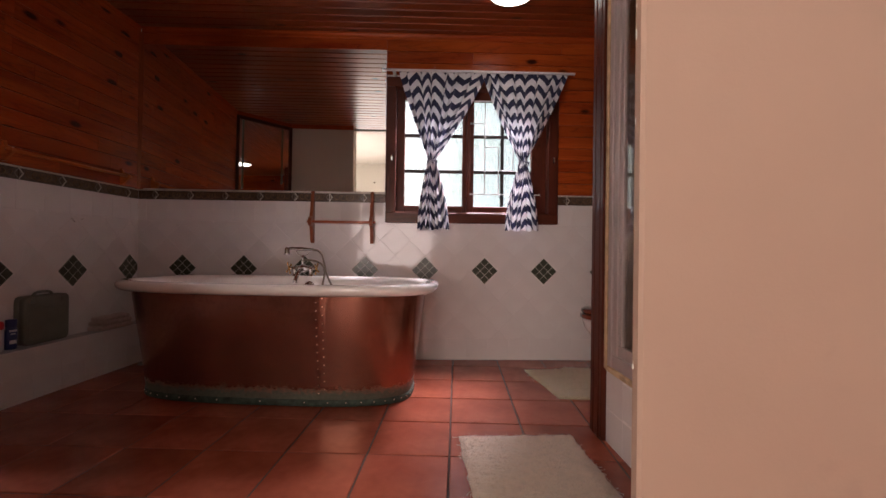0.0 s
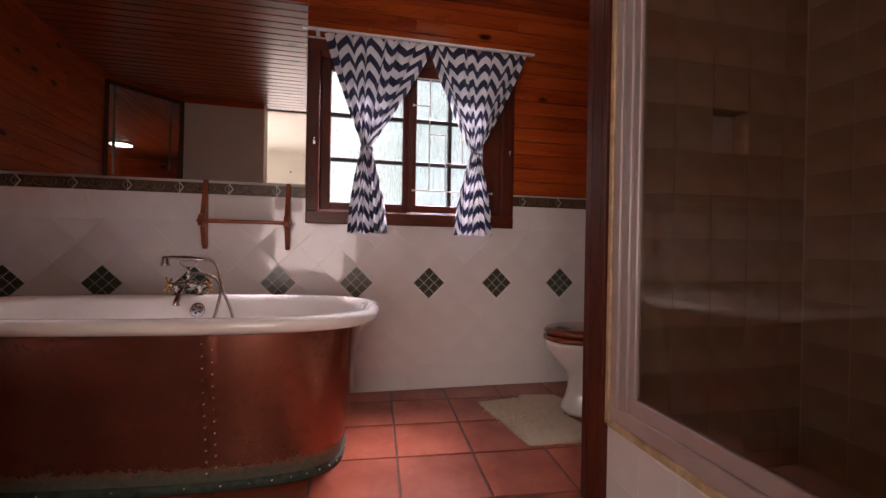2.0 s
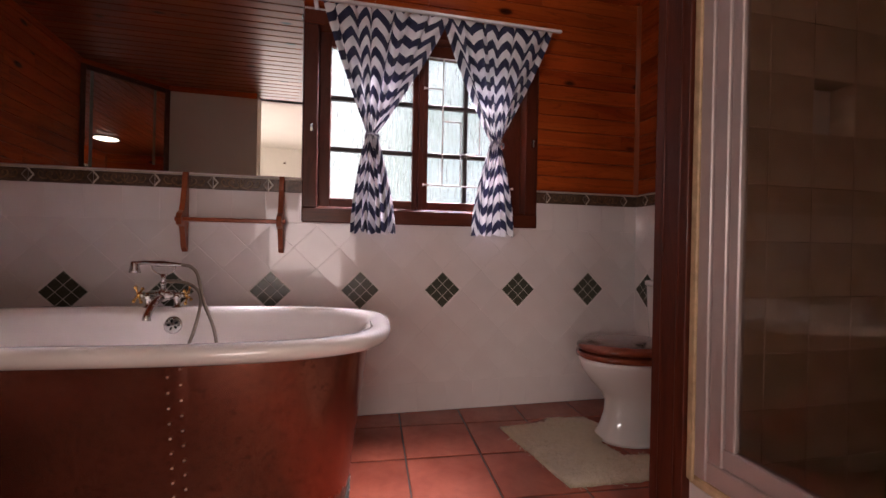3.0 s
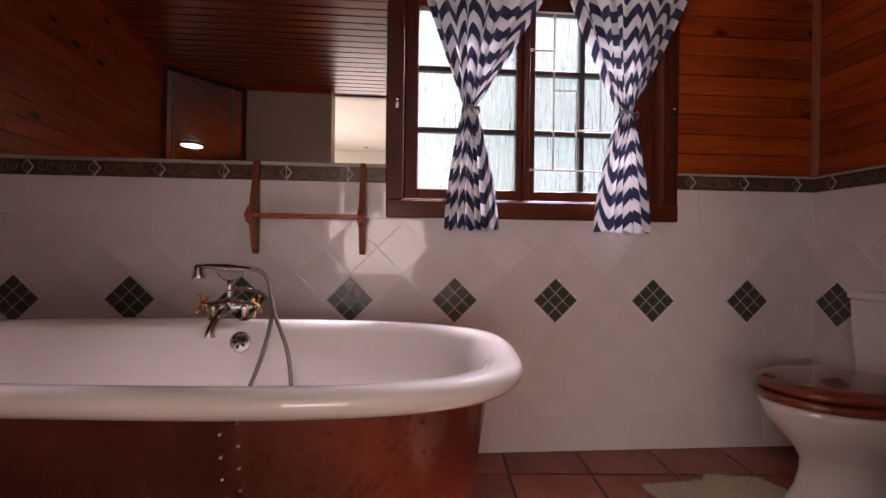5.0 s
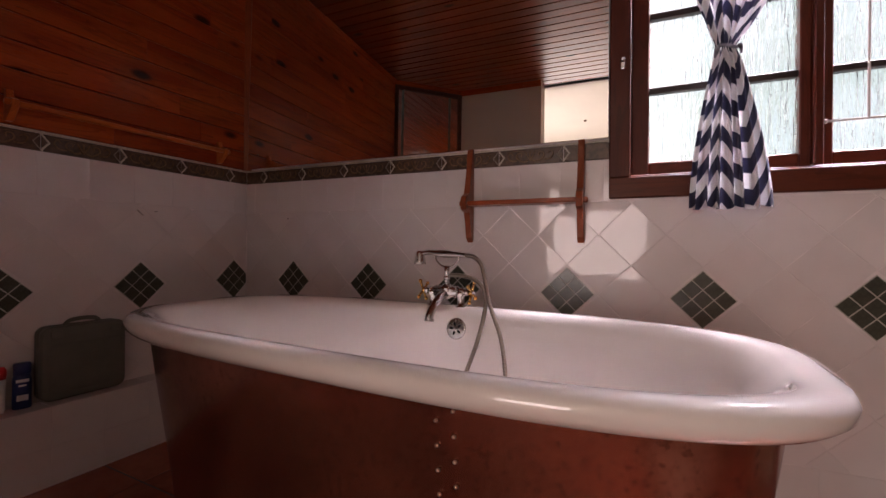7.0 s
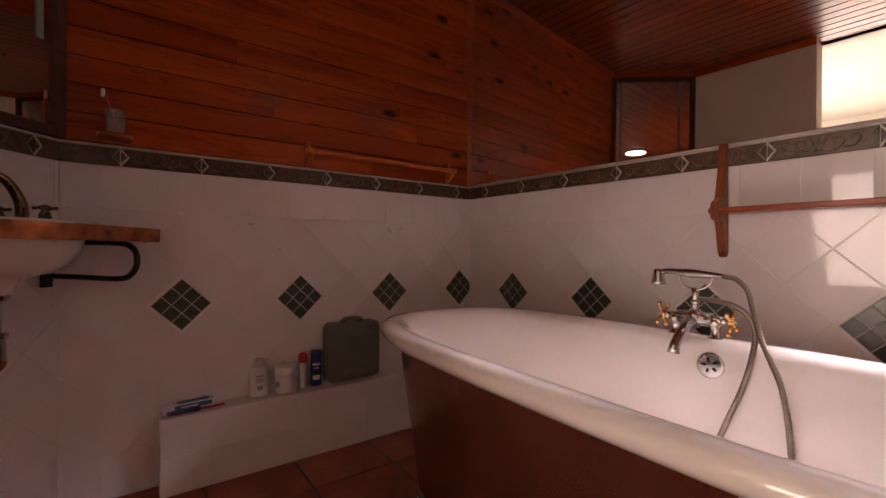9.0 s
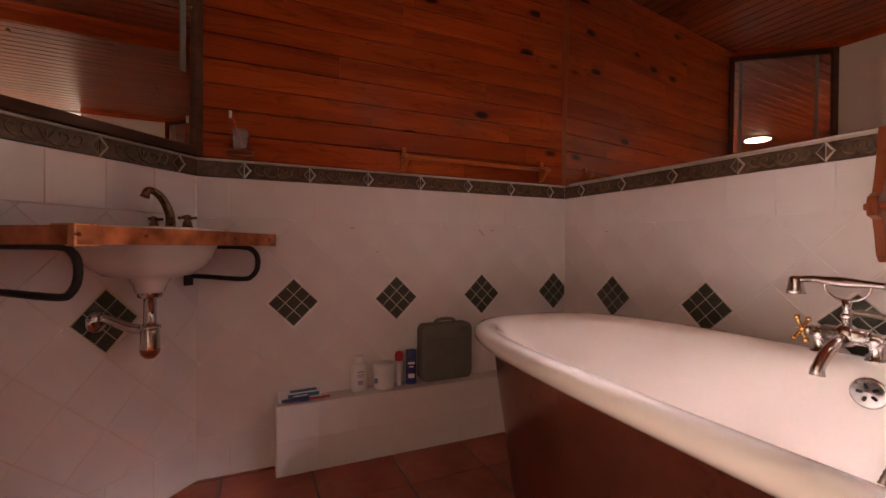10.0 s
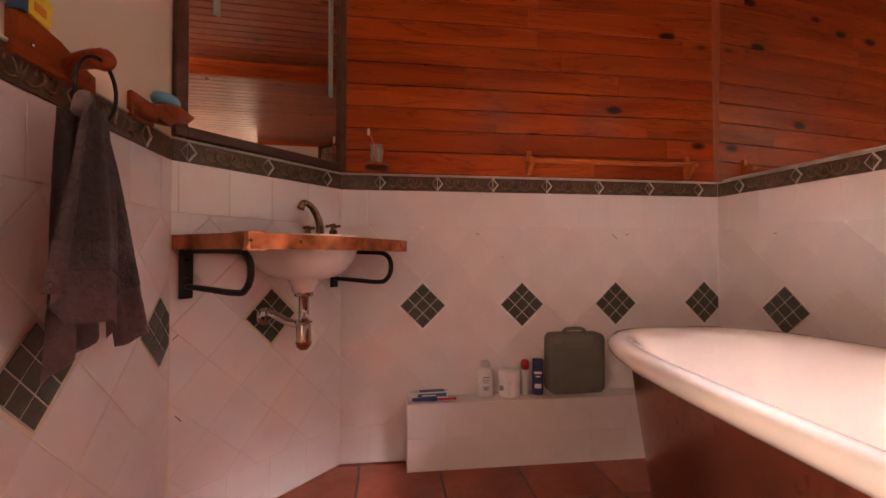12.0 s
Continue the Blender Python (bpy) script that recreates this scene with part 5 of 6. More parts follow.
b1 = ledge_thing("lotion_bottle", "white plastic bottle with a printed label, on the ledge", "bottle", 2.108)
part("body", loft([[(x, y, z) for x, y in oval(a, b, 2.6, 28)] for z, a, b in ((0, 0.034, 0.021), (0.004, 0.037, 0.024), (0.09, 0.037, 0.024), (0.115, 0.034, 0.022), (0.128, 0.024, 0.018))], True, True), "whiteplastic", b1, "", True)
part("cap", lathe([(0.021, 0.127), (0.021, 0.150), (0.017, 0.157), (0.0, 0.158)], 20), "whiteplastic", b1, "round white cap", True)
for k, (z, w, h) in enumerate(((0.085, 0.03, 0.006), (0.073, 0.036, 0.004), (0.064, 0.026, 0.004), (0.044, 0.032, 0.004), (0.03, 0.022, 0.014))):
    part("label_print", box(-w / 2, w / 2, -0.0248, -0.0236, z, z + h), "bluegrey_print", b1, "faded bluish print")
b2 = ledge_thing("cream_tub", "squat white plastic tub with a screw lid, on the ledge", "jar", 2.222)
part("body", lathe([(0.0, 0), (0.043, 0), (0.046, 0.004), (0.046, 0.07), (0.044, 0.075), (0.0, 0.075)], 32), "whiteplastic", b2, "", True)
part("lid", lathe([(0.048, 0.072), (0.049, 0.076), (0.049, 0.108), (0.046, 0.113), (0.0, 0.114)], 32), "whiteplastic", b2, "ridged white screw lid", True)
part("label_print", box(-0.052, -0.036, -0.03, -0.02, 0.03, 0.05), "bluegrey_print", b2, "small grey print")
b3 = ledge_thing("roll_on_stick", "slim white stick with a red cap, on the ledge", "bottle", 2.295)
part("body", loft([[(x, y, z) for x, y in oval(r, r * 0.8, 2.2, 20)] for z, r in ((0, 0.013), (0.005, 0.0145), (0.08, 0.016), (0.118, 0.017))], True, True), "whiteplastic", b3, "", True)
part("cap", lathe([(0.0178, 0.116), (0.0195, 0.13), (0.0195, 0.145), (0.014, 0.157), (0.0, 0.161)], 20), "redplastic", b3, "red rounded cap", True)
b4 = ledge_thing("shampoo_bottle", "navy blue bottle with a white-lettered band, on the ledge", "bottle", 2.355, 0.038, -14)
part("body", loft([[(x, y, z) for x, y in oval(a, b, 2.6, 24)] for z, a, b in ((0, 0.024, 0.015), (0.005, 0.026, 0.017), (0.10, 0.026, 0.017), (0.122, 0.022, 0.015))], True, True), "blueplastic", b4, "", True)
part("cap", loft([[(x, y, z) for x, y in oval(a, b, 2.8, 24)] for z, a, b in ((0.121, 0.023, 0.0155), (0.125, 0.024, 0.0165), (0.158, 0.024, 0.0165), (0.161, 0.021, 0.014))], True, True), "blueplastic", b4, "navy flip cap", True)
for z, w, h in ((0.095, 0.034, 0.010), (0.08, 0.02, 0.006), (0.03, 0.030, 0.020)):
    part("label_print", box(-w / 2, w / 2, -0.0182, -0.0168, z, z + h), "whiteplastic", b4, "white print")
tp = ledge_thing("toothpaste_box", "white toothpaste box with blue and red print lying on the ledge", "box", 1.85, 0.045, 4)
part("carton", box(-0.085, 0.085, -0.02, 0.018, 0, 0.034, 0.001), "whiteplastic", tp)
part("print", box(-0.05, 0.078, -0.0206, -0.0198, 0.012, 0.028), "bluecard", tp, "blue printed panel")
part("print", box(-0.04, 0.07, -0.018, 0.016, 0.0338, 0.0345), "bluecard", tp, "blue printed panel")
part("print", box(-0.03, 0.03, -0.0208, -0.0203, 0.017, 0.022), "whiteplastic", tp, "white print")
tb = ledge_thing("toothbrush", "red and blue toothbrush lying in front of its box", "toothbrush", 1.885, 0.082, 3)
part("handle", tube(spline([(-0.085, 0, 0.006), (-0.03, 0.002, 0.008), (0.03, 0, 0.007), (0.085, -0.002, 0.008)]), 0.0052, 8), "redplastic", tb, "", True)
part("head", box(-0.105, -0.075, -0.005, 0.005, 0.004, 0.016, 0.002), "blueplastic", tb, "blue bristles")
b5 = ledge_thing("toothpaste_tube", "blue toothpaste tube lying on the ledge", "tube", 1.84, 0.085, -3)
part("tube", loft([[(x, y, z) for y, z in [(p[0], p[1] + 0.011) for p in oval(a, b, 2.0, 16)]] for x, a, b in ((-0.065, 0.019, 0.001), (-0.03, 0.017, 0.006), (0.03, 0.014, 0.010), (0.045, 0.010, 0.009))], True, True), "blueplastic", b5, "", True)
ft = ledge_thing("folded_towel", "pinkish folded towel lying on the ledge", "towel", 2.985, 0.065)
for k, (z, l, d) in enumerate(((0, 0.28, 0.10), (0.032, 0.27, 0.095), (0.06, 0.25, 0.08))):
    bm = box(-l / 2, l / 2, -d / 2, d / 2, z, z + 0.031, 0.013, 3)
    bmesh.ops.subdivide_edges(bm, edges=[e for e in bm.edges if e.calc_length() > 0.05], cuts=6, use_grid_fill=True)
    for v in bm.verts:
        v.co.z += 0.004 * noise.noise(v.co * 18 + Vector((k, 0, 0)))
    part("fold", bm, "pinktowel", ft, "fold of towel", True)

# ---- towel rail, tumbler on the long wall ----
tr = thing("towel_rail", "wooden towel rail with two shaped brackets on the boarded wall", "towel rail")
tr.matrix_basis = W_WEST.m @ pose(2.72 - 1.42, 1.30, 0.011)
for s in (-1, 1):
    prof = [(0.0, 0.0), (0.02, 0.0), (0.05, 0.03), (0.066, 0.05), (0.066, 0.068), (0.05, 0.075), (0.022, 0.08), (0.016, 0.11), (0.0, 0.112)]
    bm = prism([(x, y) for x, y in prof], -0.011, 0.011, 0.002, 1)
    part("bracket", bm, "railwood", tr, "shaped wooden bracket", m=Matrix(((0, 0, 1, s * 0.40), (0, 1, 0, 0), (1, 0, 0, 0), (0, 0, 0, 1))))
part("bar", tube([(-0.425, 0.058, 0.052), (0.425, 0.058, 0.052)], 0.0105, 12), "railwood", tr, "round wooden bar", True)
hs = thing("tumbler_shelf", "small round wooden tumbler shelf on the boarded wall", "shelf")
hs.matrix_basis = W_WEST.m @ pose(0.20, 1.304, 0.011)
part("plate", lathe([(0.0, 0), (0.05, 0), (0.052, 0.006), (0.05, 0.013), (0.0, 0.013)], 28), "shelfwood", hs, "", True, m=pose(0, 0, 0.052, -90))
part("back", box(-0.045, 0.045, -0.004, 0.04, 0, 0.011, 0.003), "shelfwood", hs, "wooden back plate")
gl = thing("tumbler", "clear glass tumbler holding a red and white toothbrush", "glass")
gl.matrix_basis = W_WEST.m @ pose(0.20, 1.3175, 0.063, -90)
part("glass", lathe([(0.0, 0.0), (0.026, 0.0), (0.031, 0.085), (0.029, 0.085), (0.024, 0.006), (0.0, 0.006)], 24), "clear", gl, "clear tumbler glass", True)
part("toothbrush", tube([(0.012, 0.0, 0.008), (-0.03, 0.01, 0.135)], 0.0042, 8), "redplastic", gl, "red toothbrush handle", True)
part("toothbrush_head", box(-0.042, -0.030, 0.006, 0.016, 0.13, 0.16, 0.003), "whiteplastic", gl, "white toothbrush head")

# ---- towel ring and soap dish on the short wall ----
th = thing("towel_ring", "carved wooden towel holder with a black iron ring", "towel ring")
th.matrix_basis = W_SOUTH.m @ pose(0.315, 1.264, 0.001)
part("plate", prism([(-0.105, 0.0), (0.105, 0.0), (0.105, 0.045), (0.06, 0.052), (0.0, 0.072), (-0.105, 0.085)], 0, 0.02, 0.003, 2), "shelfwood", th, "carved wooden back plate")
peg = tube(spline([(0.02, 0.032, 0.018), (0.0, 0.036, 0.05), (-0.01, 0.038, 0.08), (-0.01, 0.038, 0.098)]), lambda f: 0.016 + 0.006 * f * f, 14)
ball((-0.01, 0.038, 0.098), 0.022, peg)
part("peg", peg, "shelfwood", th, "rounded wooden peg", True)
for x in (-0.07, 0.08):
    part("screw", ball((x, 0.03, 0.021), 0.005, squash=0.6, seg=8), "chrome", th, "screw head", True)
ringp = [(-0.03 + 0.060 * math.sin(a), -0.030 + 0.060 * math.cos(a), 0.100 + 0.004 * math.cos(a)) for a in [2 * math.pi * k / 36 for k in range(36)]]
part("ring", tube(ringp, 0.0038, 8, closed=True), "iron", th, "black iron ring", True)
mb = thing("card_box", "small yellow and blue card box on the towel holder", "box")
mb.matrix_basis = W_SOUTH.m @ pose(0.252, 1.330, 0.004) @ pose(0, 0, 0, -90, 0, 0) @ pose(0, 0, 0.0, 0, 0, 6)
part("carton", box(-0.032, 0.032, -0.022, 0.0, 0.012, 0.062, 0.0008), "yellow", mb, "yellow card box")
part("side", box(-0.046, -0.0322, -0.022, 0.0, 0.010, 0.064), "bluecard", mb, "blue side")
part("print", box(-0.018, 0.015, -0.0228, -0.0222, 0.024, 0.040), "orange", mb, "orange print")
sd = thing("soap_dish", "carved wooden soap dish on the plastered wall", "soap dish")
sd.matrix_basis = W_SOUTH.m @ pose(0.625, 1.280, 0.001)
part("back", box(-0.055, 0.055, -0.004, 0.062, 0, 0.016, 0.004, 1), "shelfwood", sd, "wooden back plate")
bm = loft([[(x, z, y + 0.066) for x, y in rounded(w, d, 0.03, 5)] for w, d, z in ((0.05, 0.05, -0.006), (0.10, 0.09, 0.006), (0.13, 0.11, 0.022), (0.134, 0.114, 0.026), (0.122, 0.102, 0.026), (0.09, 0.08, 0.014))], True, True)
part("dish", bm, "shelfwood", sd, "carved dish", True)
so = thing("soap", "pale blue oval bar of soap in the wooden dish", "soap")
so.matrix_basis = W_SOUTH.m @ pose(0.60, 1.312, 0.080) @ pose(0, 0, 0, -90)
part("bar", loft([[(x, y, z) for x, y in oval(a, b, 2.3, 28)] for z, a, b in ((0, 0.03, 0.018), (0.006, 0.042, 0.027), (0.016, 0.045, 0.03), (0.026, 0.040, 0.025), (0.03, 0.028, 0.015))], True, True), "lightblue", so, "", True)


def hand_towel():
    """A towel pulled through the ring: folded tails that flare downwards, each with a flat-woven hem band."""
    t = thing("hand_towel", "dark grey terry hand towel hanging gathered through the iron ring", "towel")
    t.matrix_basis = W_SOUTH.m @ pose(0.014, 0, 0)
    tails = (((0.175, 0.235, 1.180), (0.075, 0.860), (0.312, 0.762), 0.135, 1.6, 0.015, 2, 0.3),
             ((0.212, 0.262, 1.178), (0.318, 0.735), (0.432, 0.742), 0.112, 1.1, 0.010, 5, 1.9),
             ((0.180, 0.250, 1.172), (0.165, 0.715), (0.285, 0.760), 0.096, 1.7, 0.008, 8, 4.0))
    for (ul, ur, top), (bl, vl), (br, vr), w0, folds, amp0, seed, ph in tails:
        nu, nv = 44, 56
        cut = int(nv * 0.76)
        rows = []
        for j in range(nv + 1):
            f = j / nv
            g = f ** 0.85
            row = []
            for i in range(nu + 1):
                s = i / nu
                u = (ul + (bl - ul) * g) * (1 - s) + (ur + (br - ur) * g) * s
                amp = amp0 * (0.55 + 1.1 * g)
                sharp = math.sin(2 * math.pi * folds * s + ph + 0.5 * f)
                w = w0 + amp * (abs(sharp) ** 0.7 * (1 if sharp > 0 else -1)) + 0.3 * amp * math.sin(2 * math.pi * 3.7 * s + 2 * ph - f)
                low = vl + (vr - vl) * s + 0.010 * math.sin(2 * math.pi * folds * s + ph)
                v = top + (low - top) * f
                p = Vector((u + 0.006 * math.sin(5 * f + ph) * g, v, max(0.012, w)))
                row.append(p + Vector((0, 0, 0.0012 * noise.noise(p * 160))))
            rows.append(row)
        for name, a, b, mat, label in (("tail", 0, cut, "towel", "hanging tail of terry cloth"), ("hem_band", cut, nv, "towelhem", "flatter pinkish-grey hem band")):
            bm = bmesh.new()
            vs = [[bm.verts.new(p + Vector((0, 0, -0.0015 if name == "hem_band" else 0))) for p in row] for row in rows[a:b + 1]]
            for p, q in zip(vs, vs[1:]):
                for i in range(nu):
                    bm.faces.new((p[i], p[i + 1], q[i + 1], q[i]))
            bmesh.ops.solidify(bm, geom=bm.faces[:], thickness=0.005 if name == "tail" else 0.003)
            part(name, bm, mat, t, label, True)
    bandb = tube(spline([(0.185, 1.165, 0.125), (0.197, 1.19, 0.122), (0.215, 1.20, 0.116), (0.235, 1.19, 0.105), (0.250, 1.16, 0.085)]), 0.013, 12)
    part("loop_over", bandb, "towel", t, "cloth over the ring", True)


M["towelhem"] = fluffy("flat_woven_hem", (0.27, 0.175, 0.18), 0.05)
hand_towel()

# ---- boards and tiles, piece by piece ----
BORDER_H = BORDER1 - BORDER0
M["darkgap"] = plain("shadowed_board_joint", (0.03, 0.012, 0.008), 0.9)
M["scratchbrown"] = plain("bare_clay", (0.16, 0.10, 0.07), 0.8)


def plank_wall(wall, name, u0, u1, v0, v1, seed, hole=None, pitch=0.1, mat="pine"):
    rnd = random.Random(seed)
    sides = [(u0, hole[0]), (hole[1], u1)] if hole else [(u0, u1)]
    for a, b in sides:
        part("board_backing", box(a + 0.001, b - 0.001, v0, v1, 0.0005, 0.003), "darkgap", wall, "dark joints behind the boards", m=wall_frames[wall.name])
    v = v0
    while v < v1 - 0.02:
        h = min(pitch, v1 - v)
        spans = [(u0, u1)]
        if hole and v + h > hole[2] and v < hole[3]:
            spans = [(a, b) for a, b in ((u0, hole[0]), (hole[1], u1)) if b - a > 0.02]
        for a, b in spans:
            x = a
            first = True
            while x < b - 0.01:
                step = rnd.choice((0.75, 1.05, 1.4, 1.8)) * (rnd.uniform(0.4, 1.0) if first else 1)
                e = min(b, x + step)
                if b - e < 0.12:
                    e = b
                bm = board(0, e - x, h - 0.0012, 0.012, 0.0030)
                part("board", bm, mat, wall, m=wall_frames[wall.name] @ Matrix.Translation((x, v, 0.0)))
                x = e
                first = False
        v += pitch


wall_frames = {wall_north.name: W_NORTH.m, wall_west.name: W_WEST.m, wall_corner.name: W_DIAG.m, wall_south.name: W_SOUTH.m, wall_east.name: W_EAST.m}
MIRX = 2.2 - 0.314
plank_wall(wall_north, "n", MIRX, W_NORTH.len, 1.292, CEIL - 0.045, 3, hole=(2.2 + WIN[0], 2.2 + WIN[1], WIN[2], WIN[3]), pitch=0.092)
plank_wall(wall_north, "n", 0.0, MIRX, 2.40, CEIL - 0.045, 13, pitch=0.092)
plank_wall(wall_west, "w", WEST0, W_WEST.len, 1.292, CEIL - 0.045, 5)
plank_wall(wall_east, "e", 0.0, W_EAST.len, 1.292, CEIL - 0.045, 9, pitch=0.092)

S, D, GAP, DEEP = 0.1644, 0.2325, 0.0022, 0.0012
ZC = 0.694
V_LOW, V_HIGH = 0.165, 1.054
shared = {}


def shared_mesh(key, make, mat, smooth=False):
    if key not in shared:
        bm = make()
        bmesh.ops.recalc_face_normals(bm, faces=bm.faces)
        me = bpy.data.meshes.new(key)
        bm.to_mesh(me)
        bm.free()
        me.materials.append(M[mat])
        shared[key] = me
    return shared[key]


def diamond(r):
    return [(r, 0), (0, r), (-r, 0), (0, -r)]


def square(w, h):
    return [(-w / 2, -h / 2), (w / 2, -h / 2), (w / 2, h / 2), (-w / 2, h / 2)]


tilt = random.Random(21)


def put_piece(parent, m, poly, cx, cy, key, mat="tile", depth=DEEP, cuts=()):
    """One tile at (cx, cy) on a wall's frame; whole ones share a mesh, cut ones have their own."""
    moved = [(x + cx, y + cy) for x, y in poly]
    cut = clipped(moved, cuts)
    if len(cut) < 3 or area(cut) < 0.00025:
        return
    at = m @ Matrix.Translation((cx, cy, 0)) @ pose(0, 0, 0, tilt.uniform(-0.13, 0.13), tilt.uniform(-0.13, 0.13))
    if abs(area(cut) - area(moved)) < 1e-7:
        part_mesh("tile", shared_mesh(key, lambda: slab(poly, depth), mat), mat, parent, m=at)
    else:
        part("tile", slab([(x - cx, y - cy) for x, y in cut], depth), mat, parent, m=at)


def mosaic(parent, m, cx, cy, u0, u1):
    r = 0.1025
    cuts = ((-1, 0, -(u0 + 0.001)), (1, 0, u1 - 0.001))
    back = clipped([(x + cx, y + cy) for x, y in diamond(r + 0.0012)], cuts)
    part("mosaic_backing", slab([(x - cx, y - cy) for x, y in back], 0.0022), "mosaicgrout", parent, m=m @ Matrix.Translation((cx, cy, 0)))
    c = r * 2 / math.sqrt(2) / 3
    for i in (-1, 0, 1):
        for j in (-1, 0, 1):
            a, b = i * c, j * c
            x, y = cx + (a - b) / math.sqrt(2), cy + (a + b) / math.sqrt(2)
            q = (c - 0.0042) / math.sqrt(2)
            poly = clipped([(px + x, py + y) for px, py in diamond(q)], cuts)
            if len(poly) >= 3 and area(poly) > 1e-5:
                if abs(area(poly) - 2 * q * q) < 1e-8:
                    part_mesh("mosaic_tile", shared_mesh("mosaic_chip", lambda: slab(diamond(q), 0.0042, 0.0008), "mosaic"), "mosaic", parent, m=m @ Matrix.Translation((x, y, 0)))
                else:
                    part("mosaic_tile", slab([(px - x, py - y) for px, py in poly], 0.0042, 0.0008), "mosaic", parent, m=m @ Matrix.Translation((x, y, 0)))


def tile_face(parent, m, u0, u1, phase, hole=None):
    """Straight rows at the foot and under the border, tiles on their corners between, every second one in the middle row a green mosaic."""
    g = GAP / 2
    side = [(-1, 0, -(u0 + g)), (1, 0, u1 - g)]
    mid = side + [(0, -1, -(V_LOW + g)), (0, 1, V_HIGH - g)]
    r = (D - GAP * 1.414) / 2
    n0, n1 = int((u0 - phase) / (D / 2)) - 2, int((u1 - phase) / (D / 2)) + 2
    for i in range(n0, n1 + 1):
        for j in range(-6, 6):
            if (i + j) % 2:
                continue
            cx, cy = phase + i * D / 2, ZC + j * D / 2
            if cy + r < V_LOW or cy - r > V_HIGH or cx + r < u0 or cx - r > u1:
                continue
            if j == 0 and i % 4 == 0 and u0 - 0.03 < cx < u1 + 0.03:
                mosaic(parent, m, cx, cy, u0, u1)
                continue
            put_piece(parent, m, diamond(r), cx, cy, "tile_on_corner", cuts=mid)
    for row, (v0, v1) in enumerate(((0.003, V_LOW), (V_HIGH, BORDER0))):
        k0 = int((u0 - phase) / S) - 1
        for k in range(k0, int((u1 - phase) / S) + 2):
            cx, cy = phase + (k + 0.5) * S, (v0 + v1) / 2
            spans = [side]
            if hole and v1 > hole[2] + 0.02:
                spans = [side + [(1, 0, hole[0])], side + [(-1, 0, -hole[1])]]
            for cuts in spans:
                put_piece(parent, m, square(S - GAP, v1 - v0 - GAP), cx, cy, "tile_straight_%d" % row, cuts=cuts)


def relief(flip):
    """Scrolls and leaves that stand up from a border tile."""
    bm = bmesh.new()
    h = BORDER_H
    for s in (-1, 1):
        tube(spline([(s * 0.008, -0.018, 0.005), (s * 0.03, -0.022, 0.006), (s * 0.055, -0.004, 0.007), (s * 0.05, 0.014, 0.006), (s * 0.034, 0.012, 0.006), (s * 0.036, 0.0, 0.006)], 5), lambda f: 0.0046 - 0.0018 * f, 5, bm)
        tube(spline([(s * 0.055, -0.016, 0.005), (s * 0.08, -0.014, 0.006), (s * 0.092, 0.006, 0.006), (s * 0.082, 0.017, 0.006), (s * 0.07, 0.008, 0.006)], 5), lambda f: 0.0042 - 0.0016 * f, 5, bm)
        tube(spline([(0, -0.018, 0.005), (s * 0.012, 0.002, 0.0065), (s * 0.02, 0.018, 0.005)], 4), lambda f: 0.0042 - 0.0016 * f, 5, bm)
        tube(spline([(s * 0.02, 0.02, 0.005), (s * 0.06, 0.024, 0.005), (s * 0.10, 0.02, 0.005)], 3), 0.0016, 4, bm)
    tube([(0, -0.02, 0.005), (0, 0.02, 0.0065)], 0.0032, 5, bm)
    return bm


def diamond_line(side):
    """Half of the diamond between two border tiles: the raised ivory edge on one side, a dark one on the other."""
    bm = bmesh.new()
    hw, hh = 0.024, 0.031
    if side > 0:
        tube([(0.001, hh + 0.002, 0.0052), (0.003, hh - 0.005, 0.0056), (hw - 0.004, 0.004, 0.006), (hw, 0, 0.006), (hw - 0.004, -0.004, 0.006), (0.003, 0.005 - hh, 0.0056), (0.001, -hh - 0.002, 0.0052)], 0.0034, 6, bm)
    else:
        tube([(-0.003, hh - 0.004, 0.0050), (-hw, 0, 0.0052), (-0.003, 0.004 - hh, 0.0050)], 0.0024, 5, bm)
    return bm


